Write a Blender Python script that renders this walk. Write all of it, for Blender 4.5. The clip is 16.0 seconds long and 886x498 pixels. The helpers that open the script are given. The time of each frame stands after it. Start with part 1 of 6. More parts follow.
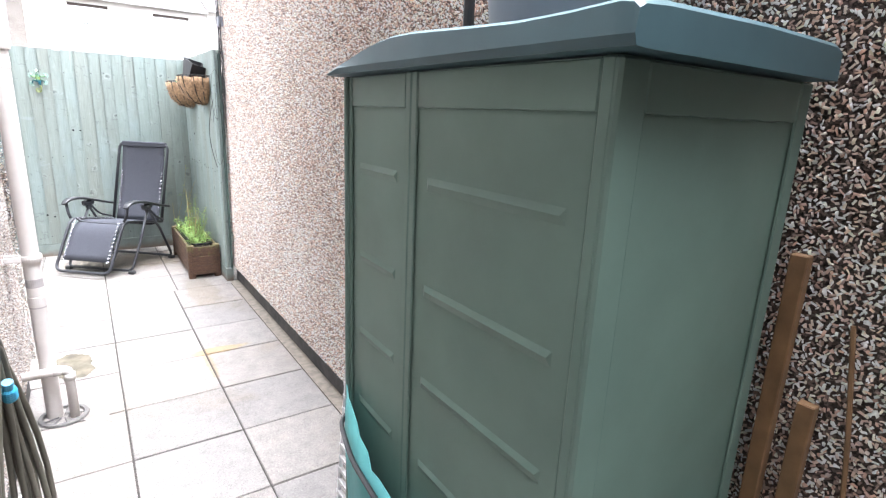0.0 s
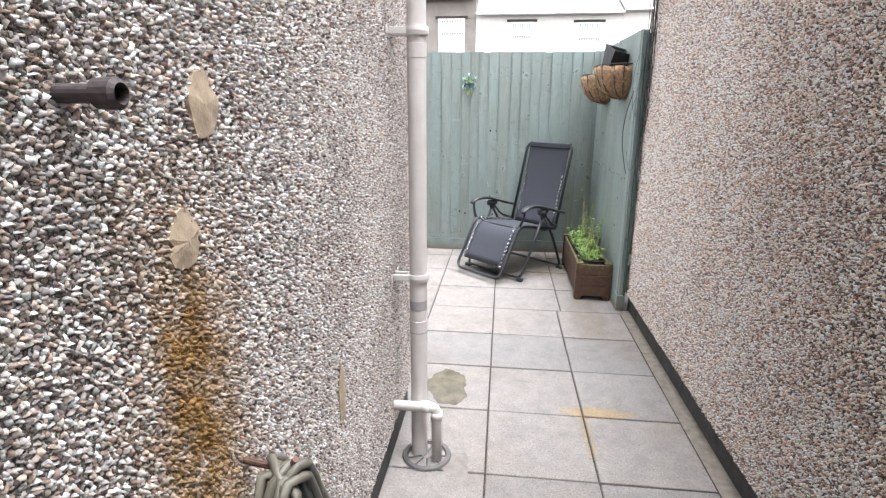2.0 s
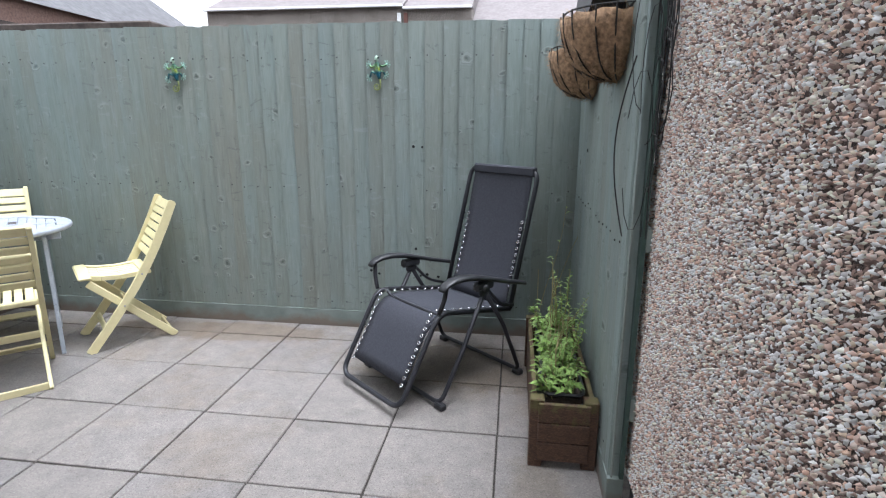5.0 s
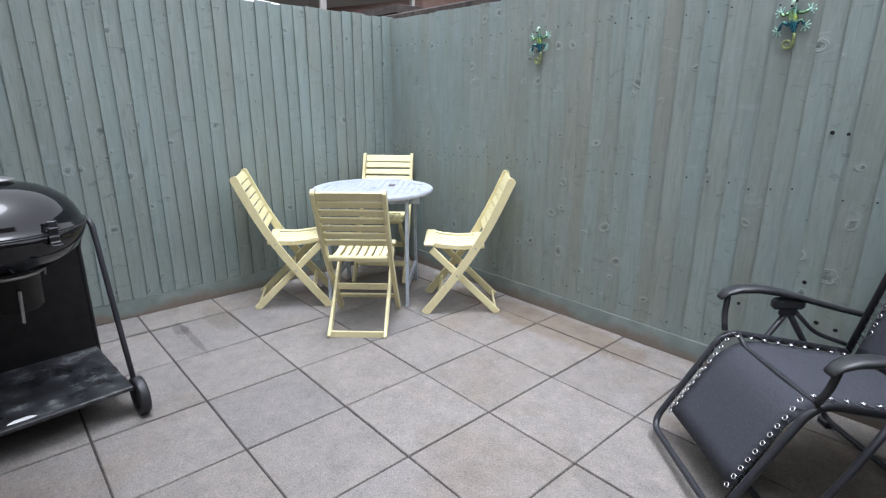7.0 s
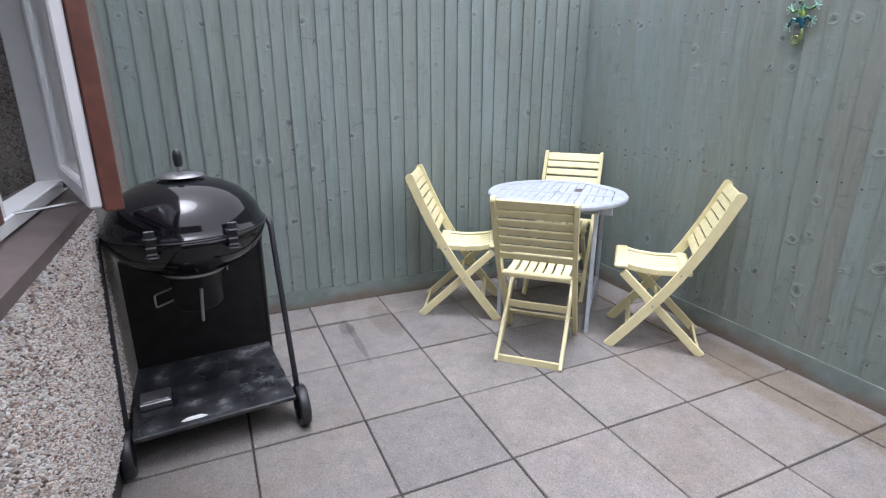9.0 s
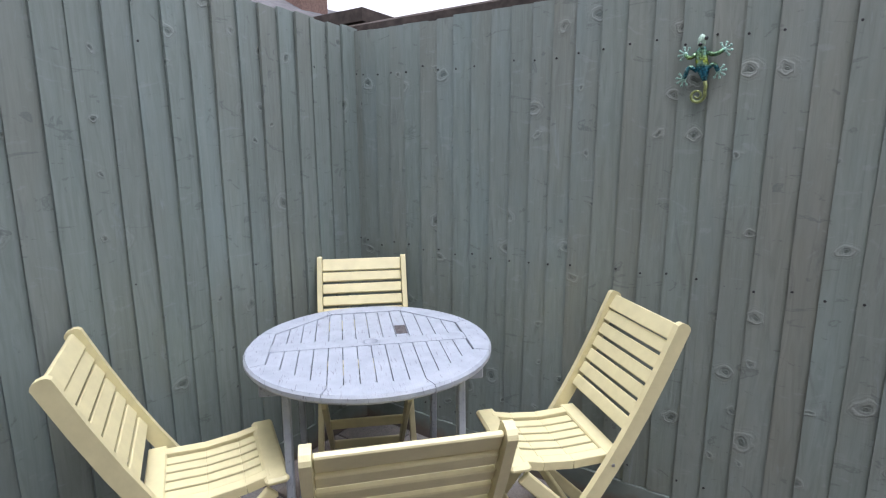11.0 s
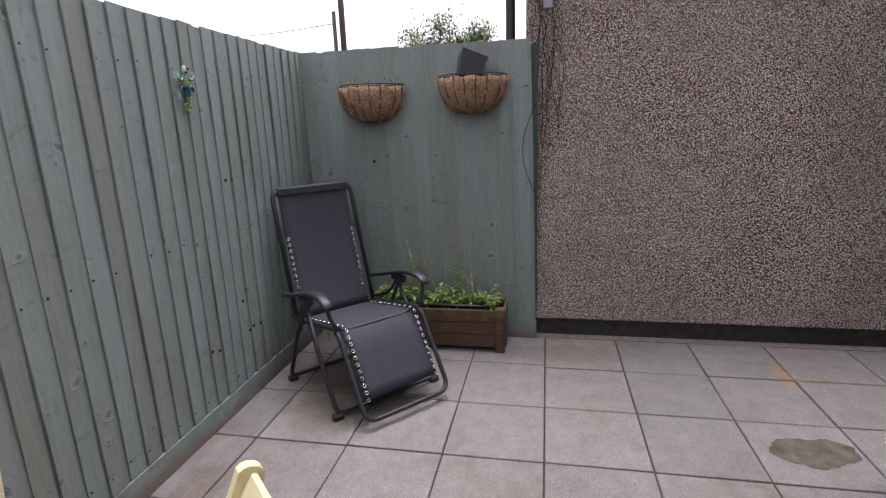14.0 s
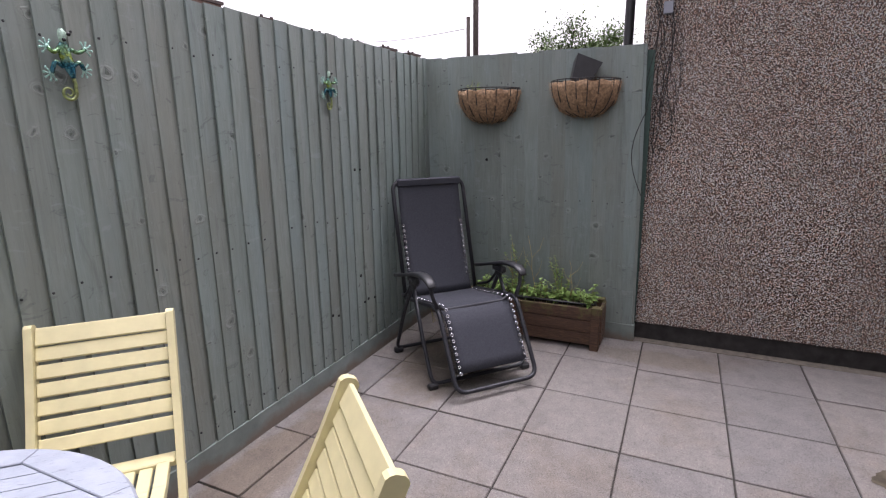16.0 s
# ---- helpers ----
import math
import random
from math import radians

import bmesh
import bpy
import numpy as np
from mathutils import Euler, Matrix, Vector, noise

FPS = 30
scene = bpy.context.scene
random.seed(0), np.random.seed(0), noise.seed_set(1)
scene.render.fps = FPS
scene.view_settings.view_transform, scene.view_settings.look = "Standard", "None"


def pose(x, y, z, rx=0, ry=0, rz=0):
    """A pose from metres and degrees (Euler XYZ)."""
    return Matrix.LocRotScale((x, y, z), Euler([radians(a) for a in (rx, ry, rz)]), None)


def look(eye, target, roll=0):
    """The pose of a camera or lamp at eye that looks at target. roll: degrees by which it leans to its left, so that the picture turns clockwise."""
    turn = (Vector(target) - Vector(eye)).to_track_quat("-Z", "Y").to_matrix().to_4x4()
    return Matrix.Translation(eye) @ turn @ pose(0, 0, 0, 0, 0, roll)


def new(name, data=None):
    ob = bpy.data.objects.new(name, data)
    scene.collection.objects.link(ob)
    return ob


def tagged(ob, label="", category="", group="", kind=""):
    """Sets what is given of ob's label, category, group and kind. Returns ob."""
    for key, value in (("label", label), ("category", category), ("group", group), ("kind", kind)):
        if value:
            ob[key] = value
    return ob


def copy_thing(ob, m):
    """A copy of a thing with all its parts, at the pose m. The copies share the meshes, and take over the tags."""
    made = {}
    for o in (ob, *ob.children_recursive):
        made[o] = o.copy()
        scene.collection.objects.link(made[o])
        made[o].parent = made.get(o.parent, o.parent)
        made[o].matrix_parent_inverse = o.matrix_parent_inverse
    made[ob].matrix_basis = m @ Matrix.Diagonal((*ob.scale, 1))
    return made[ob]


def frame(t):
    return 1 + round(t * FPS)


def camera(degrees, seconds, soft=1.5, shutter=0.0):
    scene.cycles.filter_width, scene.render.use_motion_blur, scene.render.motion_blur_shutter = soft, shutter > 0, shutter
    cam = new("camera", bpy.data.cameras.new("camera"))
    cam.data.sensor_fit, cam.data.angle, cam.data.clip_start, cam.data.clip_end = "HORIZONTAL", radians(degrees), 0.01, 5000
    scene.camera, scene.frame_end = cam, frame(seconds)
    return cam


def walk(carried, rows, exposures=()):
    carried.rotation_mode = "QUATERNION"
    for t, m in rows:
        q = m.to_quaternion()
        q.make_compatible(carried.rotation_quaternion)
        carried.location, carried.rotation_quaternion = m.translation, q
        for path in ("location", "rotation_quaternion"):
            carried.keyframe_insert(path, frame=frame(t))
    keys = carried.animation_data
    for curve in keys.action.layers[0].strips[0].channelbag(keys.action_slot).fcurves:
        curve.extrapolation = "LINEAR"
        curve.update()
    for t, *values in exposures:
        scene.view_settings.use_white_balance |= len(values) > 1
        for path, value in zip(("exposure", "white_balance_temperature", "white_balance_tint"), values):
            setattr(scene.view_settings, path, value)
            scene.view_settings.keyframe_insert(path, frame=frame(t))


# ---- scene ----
cam = camera(80.7, 16.0, 1.2)
PATH = [
    (0, (-0.035, -0.13, 1.498), (1.066, 1.465, 1.003), 2.5),
    (0.5, (0.0, 0.022, 1.49), (0.495, 1.889, 0.97), 1.5),
    (1, (0.047, 0.259, 1.488), (0.038, 2.186, 0.951), 0.6),
    (1.5, (0.022, 0.544, 1.46), (-0.255, 2.436, 0.874), 0.5),
    (2, (0.03, 0.839, 1.451), (-0.186, 2.755, 0.92), 0.3),
    (2.5, (0.085, 1.209, 1.442), (0.083, 3.132, 0.893), 0.4),
    (3, (0.143, 1.528, 1.409), (0.266, 3.448, 0.861), 0.4),
    (5.3, (0.541, 3.005, 1.329), (0.165, 4.915, 0.869), 0.4),
    (5.5, (0.528, 3.096, 1.319), (0.063, 4.978, 0.827), 0.4),
    (6, (0.504, 3.335, 1.354), (-0.342, 5.076, 0.852), 0.2),
    (6.5, (0.466, 3.416, 1.355), (-0.767, 4.897, 0.819), 0.2),
    (7, (0.468, 3.426, 1.348), (-0.963, 4.707, 0.791), 0.2),
    (7.5, (0.462, 3.406, 1.352), (-1.122, 4.469, 0.751), -0.1),
    (7.6, (0.46, 3.391, 1.359), (-1.147, 4.417, 0.754), 0.4),
    (8, (0.435, 3.386, 1.344), (-1.283, 4.213, 0.741), -0.1),
    (8.2, (0.395, 3.392, 1.352), (-1.351, 4.143, 0.73), -0.2),
    (10.3, (-0.861, 3.979, 1.39), (-2.467, 5.108, 1.008), 0.4),
    (10.5, (-1.0, 4.029, 1.403), (-2.475, 5.329, 1.039), 0.4),
    (11, (-1.353, 4.17, 1.397), (-2.447, 5.802, 1.024), -0.1),
    (11.5, (-1.717, 4.312, 1.429), (-2.392, 6.167, 1.108), -0.6),
    (12, (-2.019, 4.436, 1.459), (-2.123, 6.4, 1.095), -1.0),
    (12.5, (-2.197, 4.588, 1.471), (-1.537, 6.43, 1.056), -0.9),
    (13, (-2.312, 4.63, 1.477), (-0.989, 6.086, 1.114), -1.3),
    (13.5, (-2.433, 4.593, 1.465), (-0.665, 5.422, 1.03), -1.6),
    (14, (-2.491, 4.488, 1.463), (-0.587, 4.874, 0.99), -2.1),
    (14.5, (-2.561, 4.353, 1.455), (-0.662, 4.743, 0.965), -1.8),
    (15, (-2.628, 4.312, 1.453), (-0.759, 4.807, 0.941), -1.3),
    (15.5, (-2.673, 4.314, 1.455), (-0.842, 4.972, 0.992), -1.0),
    (16, (-2.692, 4.326, 1.449), (-0.922, 5.141, 0.996), -0.7),
]
EXPOSURES = [(0.0, 3.6, 6100, 13), (0.5, 3.5, 6100, 13), (1.0, 3.25, 6200, 14), (1.5, 3.05, 6200, 12), (2.0, 2.75, 6200, 12), (2.5, 2.45, 6200, 12), (3.0, 2.25, 6200, 13), (5.5, 1.9, 5900, 12), (6.5, 1.8, 5900, 12), (8.0, 1.93, 5900, 15), (11.0, 1.32, 6000, 18), (11.5, 1.3, 6000, 19), (12.0, 1.21, 6050, 20), (12.5, 1.22, 6100, 21), (14.5, 1.45, 6300, 25), (16.0, 1.42, 6300, 25)]
walk(cam, [(t, look(eye, target, roll)) for t, eye, target, roll in PATH], EXPOSURES)

# ---- sky and sun ----
world = bpy.data.worlds.new("overcast_sky")
scene.world = world
world.use_nodes = True
wn, wl = world.node_tree.nodes, world.node_tree.links
wn.clear()
sky = wn.new("ShaderNodeTexSky")
sky.sky_type, sky.sun_disc = "NISHITA", False
sky.sun_elevation, sky.sun_rotation = radians(80), radians(122)
sky.air_density, sky.dust_density, sky.ozone_density = 1.0, 4.0, 1.0
grey = wn.new("ShaderNodeHueSaturation")
grey.inputs["Saturation"].default_value = 0.0
back = wn.new("ShaderNodeBackground")
back.inputs["Strength"].default_value = 0.145
wout = wn.new("ShaderNodeOutputWorld")
wl.new(sky.outputs[0], grey.inputs["Color"])
wl.new(grey.outputs[0], back.inputs["Color"])
wl.new(back.outputs[0], wout.inputs["Surface"])
sun_data = bpy.data.lights.new("sun", "SUN")
sun_data.energy, sun_data.angle, sun_data.color = 0.6, radians(35), (1.0, 1.0, 1.0)
sun = new("sun", sun_data)
sun.matrix_world = look((1.3, -0.8, 9.0), (0, 0, 0))
tagged(sun, kind="structure")

# ---- materials ----
def srgb(r, g, b):
    return tuple(((c / 255) / 12.92 if c <= 10 else ((c / 255 + 0.055) / 1.055) ** 2.4) for c in (r, g, b)) + (1.0,)


class Mat:
    """A small node-tree writer."""

    def __init__(self, name, rough=0.6, metal=0.0, color=(0.5, 0.5, 0.5, 1)):
        self.mat = bpy.data.materials.new(name)
        self.mat.use_nodes = True
        self.n, self.l = self.mat.node_tree.nodes, self.mat.node_tree.links
        self.bsdf = self.n["Principled BSDF"]
        self.bsdf.inputs["Roughness"].default_value = rough
        self.bsdf.inputs["Metallic"].default_value = metal
        self.bsdf.inputs["Base Color"].default_value = color
        self.coord = self.n.new("ShaderNodeTexCoord").outputs["Object"]

    def put(self, name, sock):
        self.l.new(sock, self.bsdf.inputs[name])

    def stretch(self, s, vec=None, rand=False):
        m = self.n.new("ShaderNodeMapping")
        m.inputs["Scale"].default_value = s
        self.l.new(vec or self.coord, m.inputs["Vector"])
        if rand:
            info = self.n.new("ShaderNodeObjectInfo")
            k = self.math("MULTIPLY", info.outputs["Random"], 37.0)
            self.l.new(k, m.inputs["Location"])
        return m.outputs[0]

    def noise(self, scale, detail=4, rough=0.55, vec=None, distort=0.0):
        t = self.n.new("ShaderNodeTexNoise")
        t.inputs["Scale"].default_value, t.inputs["Detail"].default_value = scale, detail
        t.inputs["Roughness"].default_value, t.inputs["Distortion"].default_value = rough, distort
        self.l.new(vec or self.coord, t.inputs["Vector"])
        return t.outputs["Fac"]

    def voronoi(self, scale, feature="F1", vec=None, out="Distance"):
        t = self.n.new("ShaderNodeTexVoronoi")
        t.feature = feature
        t.inputs["Scale"].default_value = scale
        self.l.new(vec or self.coord, t.inputs["Vector"])
        return t.outputs[out]

    def ramp(self, fac, *stops):
        r = self.n.new("ShaderNodeValToRGB")
        while len(r.color_ramp.elements) < len(stops):
            r.color_ramp.elements.new(0.5)
        for e, (p, c) in zip(r.color_ramp.elements, stops):
            e.position, e.color = p, (c if len(c) == 4 else (*c, 1))
        self.l.new(fac, r.inputs["Fac"])
        return r.outputs["Color"]

    def mix(self, fac, a, b, mode="MIX"):
        m = self.n.new("ShaderNodeMix")
        m.data_type, m.blend_type = "RGBA", mode
        for sock, v in ((m.inputs[0], fac), (m.inputs[6], a), (m.inputs[7], b)):
            if isinstance(v, (int, float)):
                sock.default_value = v
            elif isinstance(v, tuple):
                sock.default_value = v if len(v) == 4 else (*v, 1)
            else:
                self.l.new(v, sock)
        return m.outputs[2]

    def math(self, op, a, b=0.0, clamp=False):
        m = self.n.new("ShaderNodeMath")
        m.operation, m.use_clamp = op, clamp
        for sock, v in ((m.inputs[0], a), (m.inputs[1], b)):
            if isinstance(v, (int, float)):
                sock.default_value = v
            else:
                self.l.new(v, sock)
        return m.outputs[0]

    def bump(self, h, dist=0.002, strength=1.0, normal=None):
        b = self.n.new("ShaderNodeBump")
        b.inputs["Distance"].default_value, b.inputs["Strength"].default_value = dist, strength
        self.l.new(h, b.inputs["Height"])
        if normal:
            self.l.new(normal, b.inputs["Normal"])
        self.put("Normal", b.outputs[0])
        return b.outputs[0]

    def rand(self):
        return self.n.new("ShaderNodeObjectInfo").outputs["Random"]

    def island(self):
        return self.n.new("ShaderNodeNewGeometry").outputs["Random Per Island"]


def plain(name, color, rough=0.5, metal=0.0, vary=0.12, scale=30, bump=0.0):
    """A surface with a little mottling in colour and relief."""
    m = Mat(name, rough, metal, color)
    f = m.noise(scale, 5)
    dark, light = tuple(c * (1 - vary) for c in color[:3]), tuple(min(1, c * (1 + vary)) for c in color[:3])
    m.put("Base Color", m.ramp(f, (0.3, dark), (0.7, light)))
    r = m.ramp(m.noise(scale * 0.3, 3), (0.3, (rough * 0.85,) * 3), (0.7, (min(1, rough * 1.15),) * 3))
    m.put("Roughness", r)
    if bump:
        m.bump(f, bump)
    return m.mat


def pebbledash(name, stones, lime, stain=None):
    """Dry dash: small stones thrown on a render coat, with crevice shade in the colour."""
    m = Mat(name, 0.8)
    wob = m.n.new("ShaderNodeVectorMath")
    wob.operation = "ADD"
    v = m.n.new("ShaderNodeTexNoise")
    v.inputs["Scale"].default_value = 90
    sc = m.n.new("ShaderNodeVectorMath")
    sc.operation = "SCALE"
    sc.inputs["Scale"].default_value = 0.006
    m.l.new(m.coord, v.inputs["Vector"])
    m.l.new(v.outputs["Color"], sc.inputs[0])
    m.l.new(m.coord, wob.inputs[0])
    m.l.new(sc.outputs[0], wob.inputs[1])
    vec = wob.outputs[0]
    d = m.voronoi(165, "DISTANCE_TO_EDGE", vec)
    cell = m.voronoi(165, "F1", vec, "Color")
    sep = m.n.new("ShaderNodeSeparateColor")
    m.l.new(cell, sep.inputs[0])
    col = m.ramp(sep.outputs[0], *stones)
    col = m.mix(m.math("MULTIPLY", m.noise(1.1, 4), 0.5), col, lime)
    # Shade between the stones is painted into the colour along the cell edges.
    crevice_shade = m.ramp(d, (0.0, (0.3,) * 3), (0.15, (0.75,) * 3))
    col = m.mix(1.0, col, crevice_shade, "MULTIPLY")
    broad = m.ramp(m.noise(2.2, 5), (0.3, (0.78,) * 3), (0.7, (1.1,) * 3))
    col = m.mix(1.0, col, broad, "MULTIPLY")
    if stain:
        col = stain(m, col)
    m.put("Base Color", col)
    h = m.math("ADD", m.ramp(d, (0.0, (0.0,) * 3), (0.25, (1.0,) * 3)), m.math("MULTIPLY", sep.outputs[1], 0.8))
    m.bump(h, 0.004, 1.0)
    return m.mat


def rust_streak(m, col):
    """The brown run of rust under the old pipe stub."""
    sep = m.n.new("ShaderNodeSeparateXYZ")
    m.l.new(m.coord, sep.inputs[0])
    wob = m.math("MULTIPLY", m.math("SUBTRACT", m.noise(7, 4), 0.5), 0.10)
    y = m.math("ADD", sep.outputs[1], wob)
    across = m.math("SUBTRACT", 1.0, m.math("DIVIDE", m.math("ABSOLUTE", m.math("SUBTRACT", y, 1.45)), 0.17), True)
    down = m.math("MULTIPLY", m.math("DIVIDE", m.math("SUBTRACT", 1.42, sep.outputs[2]), 0.25, True), m.math("DIVIDE", m.math("SUBTRACT", sep.outputs[2], 0.35), 0.3, True))
    f = m.math("MULTIPLY", m.math("MULTIPLY", across, down), m.ramp(m.noise(14, 4), (0.3, (0.25,) * 3), (0.6, (1.0,) * 3)))
    return m.mix(m.math("MULTIPLY", f, 1.25, True), col, (0.30, 0.17, 0.055), "MIX")


STONES_PALE = [(0.0, srgb(118, 104, 98)), (0.25, srgb(178, 165, 156)), (0.55, srgb(212, 204, 196)), (0.85, srgb(240, 236, 230))]
# Coat colours set dark, so the hollows between the warm chips look shaded.
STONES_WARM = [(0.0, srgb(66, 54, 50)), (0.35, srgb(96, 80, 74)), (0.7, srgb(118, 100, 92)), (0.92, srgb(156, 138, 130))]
def stone_mat(name, stones, stain=None, low=1.0, high=1.38):
    """Loose spar chips, each of its own colour."""
    m = Mat(name, 0.6)
    col = m.ramp(m.island(), *stones)
    broad = m.ramp(m.noise(2.2, 5), (0.3, (low,) * 3), (0.7, (high,) * 3))
    col = m.mix(1.0, m.mix(1.0, col, broad, "MULTIPLY"), (0.86, 0.86, 0.86), "DARKEN")
    if stain:
        col = stain(m, col)
    m.put("Base Color", col)
    return m.mat


CHIPS_PALE = [(0.0, srgb(70, 60, 58)), (0.1, srgb(120, 104, 98)), (0.2, srgb(160, 140, 126)), (0.3, srgb(196, 188, 182)), (0.42, srgb(150, 142, 142)), (0.52, srgb(214, 206, 196)), (0.62, srgb(172, 150, 132)), (0.72, srgb(232, 230, 228)), (0.82, srgb(136, 136, 128)), (0.92, srgb(244, 242, 240)), (1.0, srgb(112, 96, 96))]
CHIPS_WARM = [(0.0, srgb(66, 54, 50)), (0.12, srgb(124, 104, 96)), (0.26, srgb(208, 190, 178)), (0.38, srgb(150, 126, 114)), (0.5, srgb(238, 224, 213)), (0.62, srgb(122, 105, 98)), (0.76, srgb(252, 245, 238)), (0.88, srgb(190, 160, 142)), (1.0, srgb(104, 88, 83))]
M_CHIPS_LEFT = stone_mat("spar_chips_pale", CHIPS_PALE, rust_streak)
M_CHIPS_RIGHT = stone_mat("spar_chips_warm", CHIPS_WARM, None, 1.55, 2.25)
M_CHIPS_REAR = stone_mat("spar_chips_white", CHIPS_PALE, None, 1.25, 1.75)
M_DASH_REAR = pebbledash("pebbledash_white", [(0.0, srgb(140, 128, 120)), (0.3, srgb(200, 190, 182)), (0.9, srgb(240, 236, 230))], srgb(196, 188, 180))
M_DASH_LEFT = pebbledash("pebbledash_pale", STONES_PALE, srgb(165, 155, 145), rust_streak)
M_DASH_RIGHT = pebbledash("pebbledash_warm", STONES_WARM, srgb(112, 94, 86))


def fence_paint(name, base, pale, dark):
    """Thin green-grey fence stain over sawn softwood; each board differs."""
    m = Mat(name, 0.72)
    v = m.stretch((7, 7, 0.55), rand=True)
    grain = m.noise(6, 5, 0.6, v, 1.6)
    col = m.ramp(grain, (0.25, tuple(0.5 * (p + q) for p, q in zip(base, dark))), (0.5, base), (0.8, tuple(0.6 * p + 0.4 * q for p, q in zip(base, pale))))
    tone = m.ramp(m.rand(), (0.0, (0.93, 0.94, 0.94)), (0.2, (1.0, 1.0, 1.0)), (0.4, (1.04, 1.01, 0.99)), (0.6, (0.97, 0.99, 0.99)), (0.8, (0.98, 1.02, 1.03)), (1.0, (1.07, 1.07, 1.06)))
    col = m.mix(1.0, col, tone, "MULTIPLY")
    sep = m.n.new("ShaderNodeSeparateXYZ")
    m.l.new(m.stretch((1, 1, 1), rand=True), sep.inputs[0])
    flat = m.n.new("ShaderNodeCombineXYZ")
    m.l.new(m.math("ADD", sep.outputs[0], m.math("MULTIPLY", m.math("SUBTRACT", m.noise(22, 4), 0.5), 0.055)), flat.inputs[0])
    m.l.new(m.math("ADD", m.math("MULTIPLY", sep.outputs[2], 1.15), m.math("MULTIPLY", m.math("SUBTRACT", m.noise(17, 4), 0.5), 0.06)), flat.inputs[1])
    vor = m.n.new("ShaderNodeTexVoronoi")
    vor.voronoi_dimensions = "2D"
    vor.inputs["Scale"].default_value = 4.4
    m.l.new(flat.outputs[0], vor.inputs["Vector"])
    pick = m.n.new("ShaderNodeSeparateColor")
    m.l.new(vor.outputs["Color"], pick.inputs[0])
    grow = m.math("ADD", 0.65, m.math("MULTIPLY", pick.outputs[1], 2.0))
    hide = m.math("MULTIPLY", m.math("GREATER_THAN", pick.outputs[0], 0.62), 1.0)
    d = m.math("ADD", m.math("MULTIPLY", vor.outputs["Distance"], grow), hide)
    core = m.ramp(d, (0.0, (1.0,) * 3), (0.03, (0.6,) * 3), (0.07, (0.0,) * 3))
    halo = m.ramp(d, (0.05, (0.0,) * 3), (0.10, (1.0,) * 3), (0.15, (0.25,) * 3), (0.24, (0.0,) * 3))
    rings = m.math("MULTIPLY", m.ramp(m.math("FRACT", m.math("MULTIPLY", d, 22)), (0.0, (0.0,) * 3), (0.5, (1.0,) * 3), (1.0, (0.0,) * 3)), m.ramp(d, (0.02, (1.0,) * 3), (0.24, (0.0,) * 3)))
    col = m.mix(m.math("MULTIPLY", core, 0.85), col, tuple(c * 0.35 for c in dark[:3]))
    col = m.mix(m.math("MULTIPLY", halo, 0.5), col, tuple(c * 1.12 for c in pale[:3]))
    col = m.mix(m.math("MULTIPLY", rings, 0.6), col, tuple(c * 0.72 for c in dark[:3]))
    blue = m.noise(2.1, 5, 0.6, m.stretch((1.6, 1.6, 0.5), rand=True))
    col = m.mix(m.ramp(blue, (0.48, (0.0,) * 3), (0.75, (0.4,) * 3)), col, srgb(126, 146, 150))
    patch = m.noise(1.3, 4, vec=m.stretch((1, 1, 0.6), rand=True))
    col = m.mix(m.ramp(patch, (0.5, (0.0,) * 3), (0.72, (0.5,) * 3)), col, srgb(112, 114, 106))
    scuff = m.ramp(m.noise(3.2, 7, 0.75, m.stretch((5, 5, 0.8), rand=True), 0.8), (0.60, (0.0,) * 3), (0.68, (0.5,) * 3))
    col = m.mix(scuff, col, srgb(136, 148, 150))
    wide = m.noise(1.5, 5, 0.65, m.stretch((4, 4, 9), rand=True), 1.8)
    col = m.mix(m.ramp(wide, (0.62, (0.0,) * 3), (0.66, (0.5,) * 3), (0.72, (0.1,) * 3)), col, srgb(84, 92, 94))
    col = m.mix(m.ramp(wide, (0.30, (0.3,) * 3), (0.35, (0.2,) * 3), (0.39, (0.0,) * 3)), col, srgb(146, 156, 158))
    wipe = m.ramp(m.noise(3.6, 6, 0.7, m.stretch((3, 3, 0.7), rand=True), 1.2), (0.6, (0.0,) * 3), (0.7, (0.4,) * 3))
    col = m.mix(wipe, col, srgb(92, 98, 100))
    geo = m.n.new("ShaderNodeNewGeometry").outputs["Position"]
    where = m.n.new("ShaderNodeSeparateXYZ")
    m.l.new(geo, where.inputs[0])
    across = m.math("ABSOLUTE", m.math("SUBTRACT", where.outputs[0], -1.5))
    bare = m.math("SUBTRACT", m.math("ADD", m.noise(2.6, 5, 0.6, m.stretch((2.2, 2.2, 0.7), rand=True)), m.math("MULTIPLY", m.noise(1.7, 4, 0.6, geo), 0.6)), m.math("MULTIPLY", across, 0.42))
    bare = m.math("MULTIPLY", m.ramp(bare, (0.42, (0.0,) * 3), (0.8, (0.5,) * 3)), m.math("GREATER_THAN", where.outputs[1], 6.0))
    col = m.mix(bare, col, m.mix(1.0, col, (1.06, 0.95, 0.87), "MULTIPLY"))
    m.put("Base Color", col)
    h = m.math("ADD", m.math("MULTIPLY", grain, 0.7), m.math("ADD", m.math("MULTIPLY", rings, 0.5), m.math("MULTIPLY", halo, 0.8)))
    m.bump(h, 0.003, 0.9)
    return m.mat


M_FENCE = fence_paint("fence_stain_green", srgb(123, 133, 129), srgb(147, 156, 153), srgb(101, 111, 107))
M_NAIL = plain("dark_nail_heads", srgb(34, 36, 38), 0.6, vary=0.3)
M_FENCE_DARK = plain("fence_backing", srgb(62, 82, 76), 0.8)


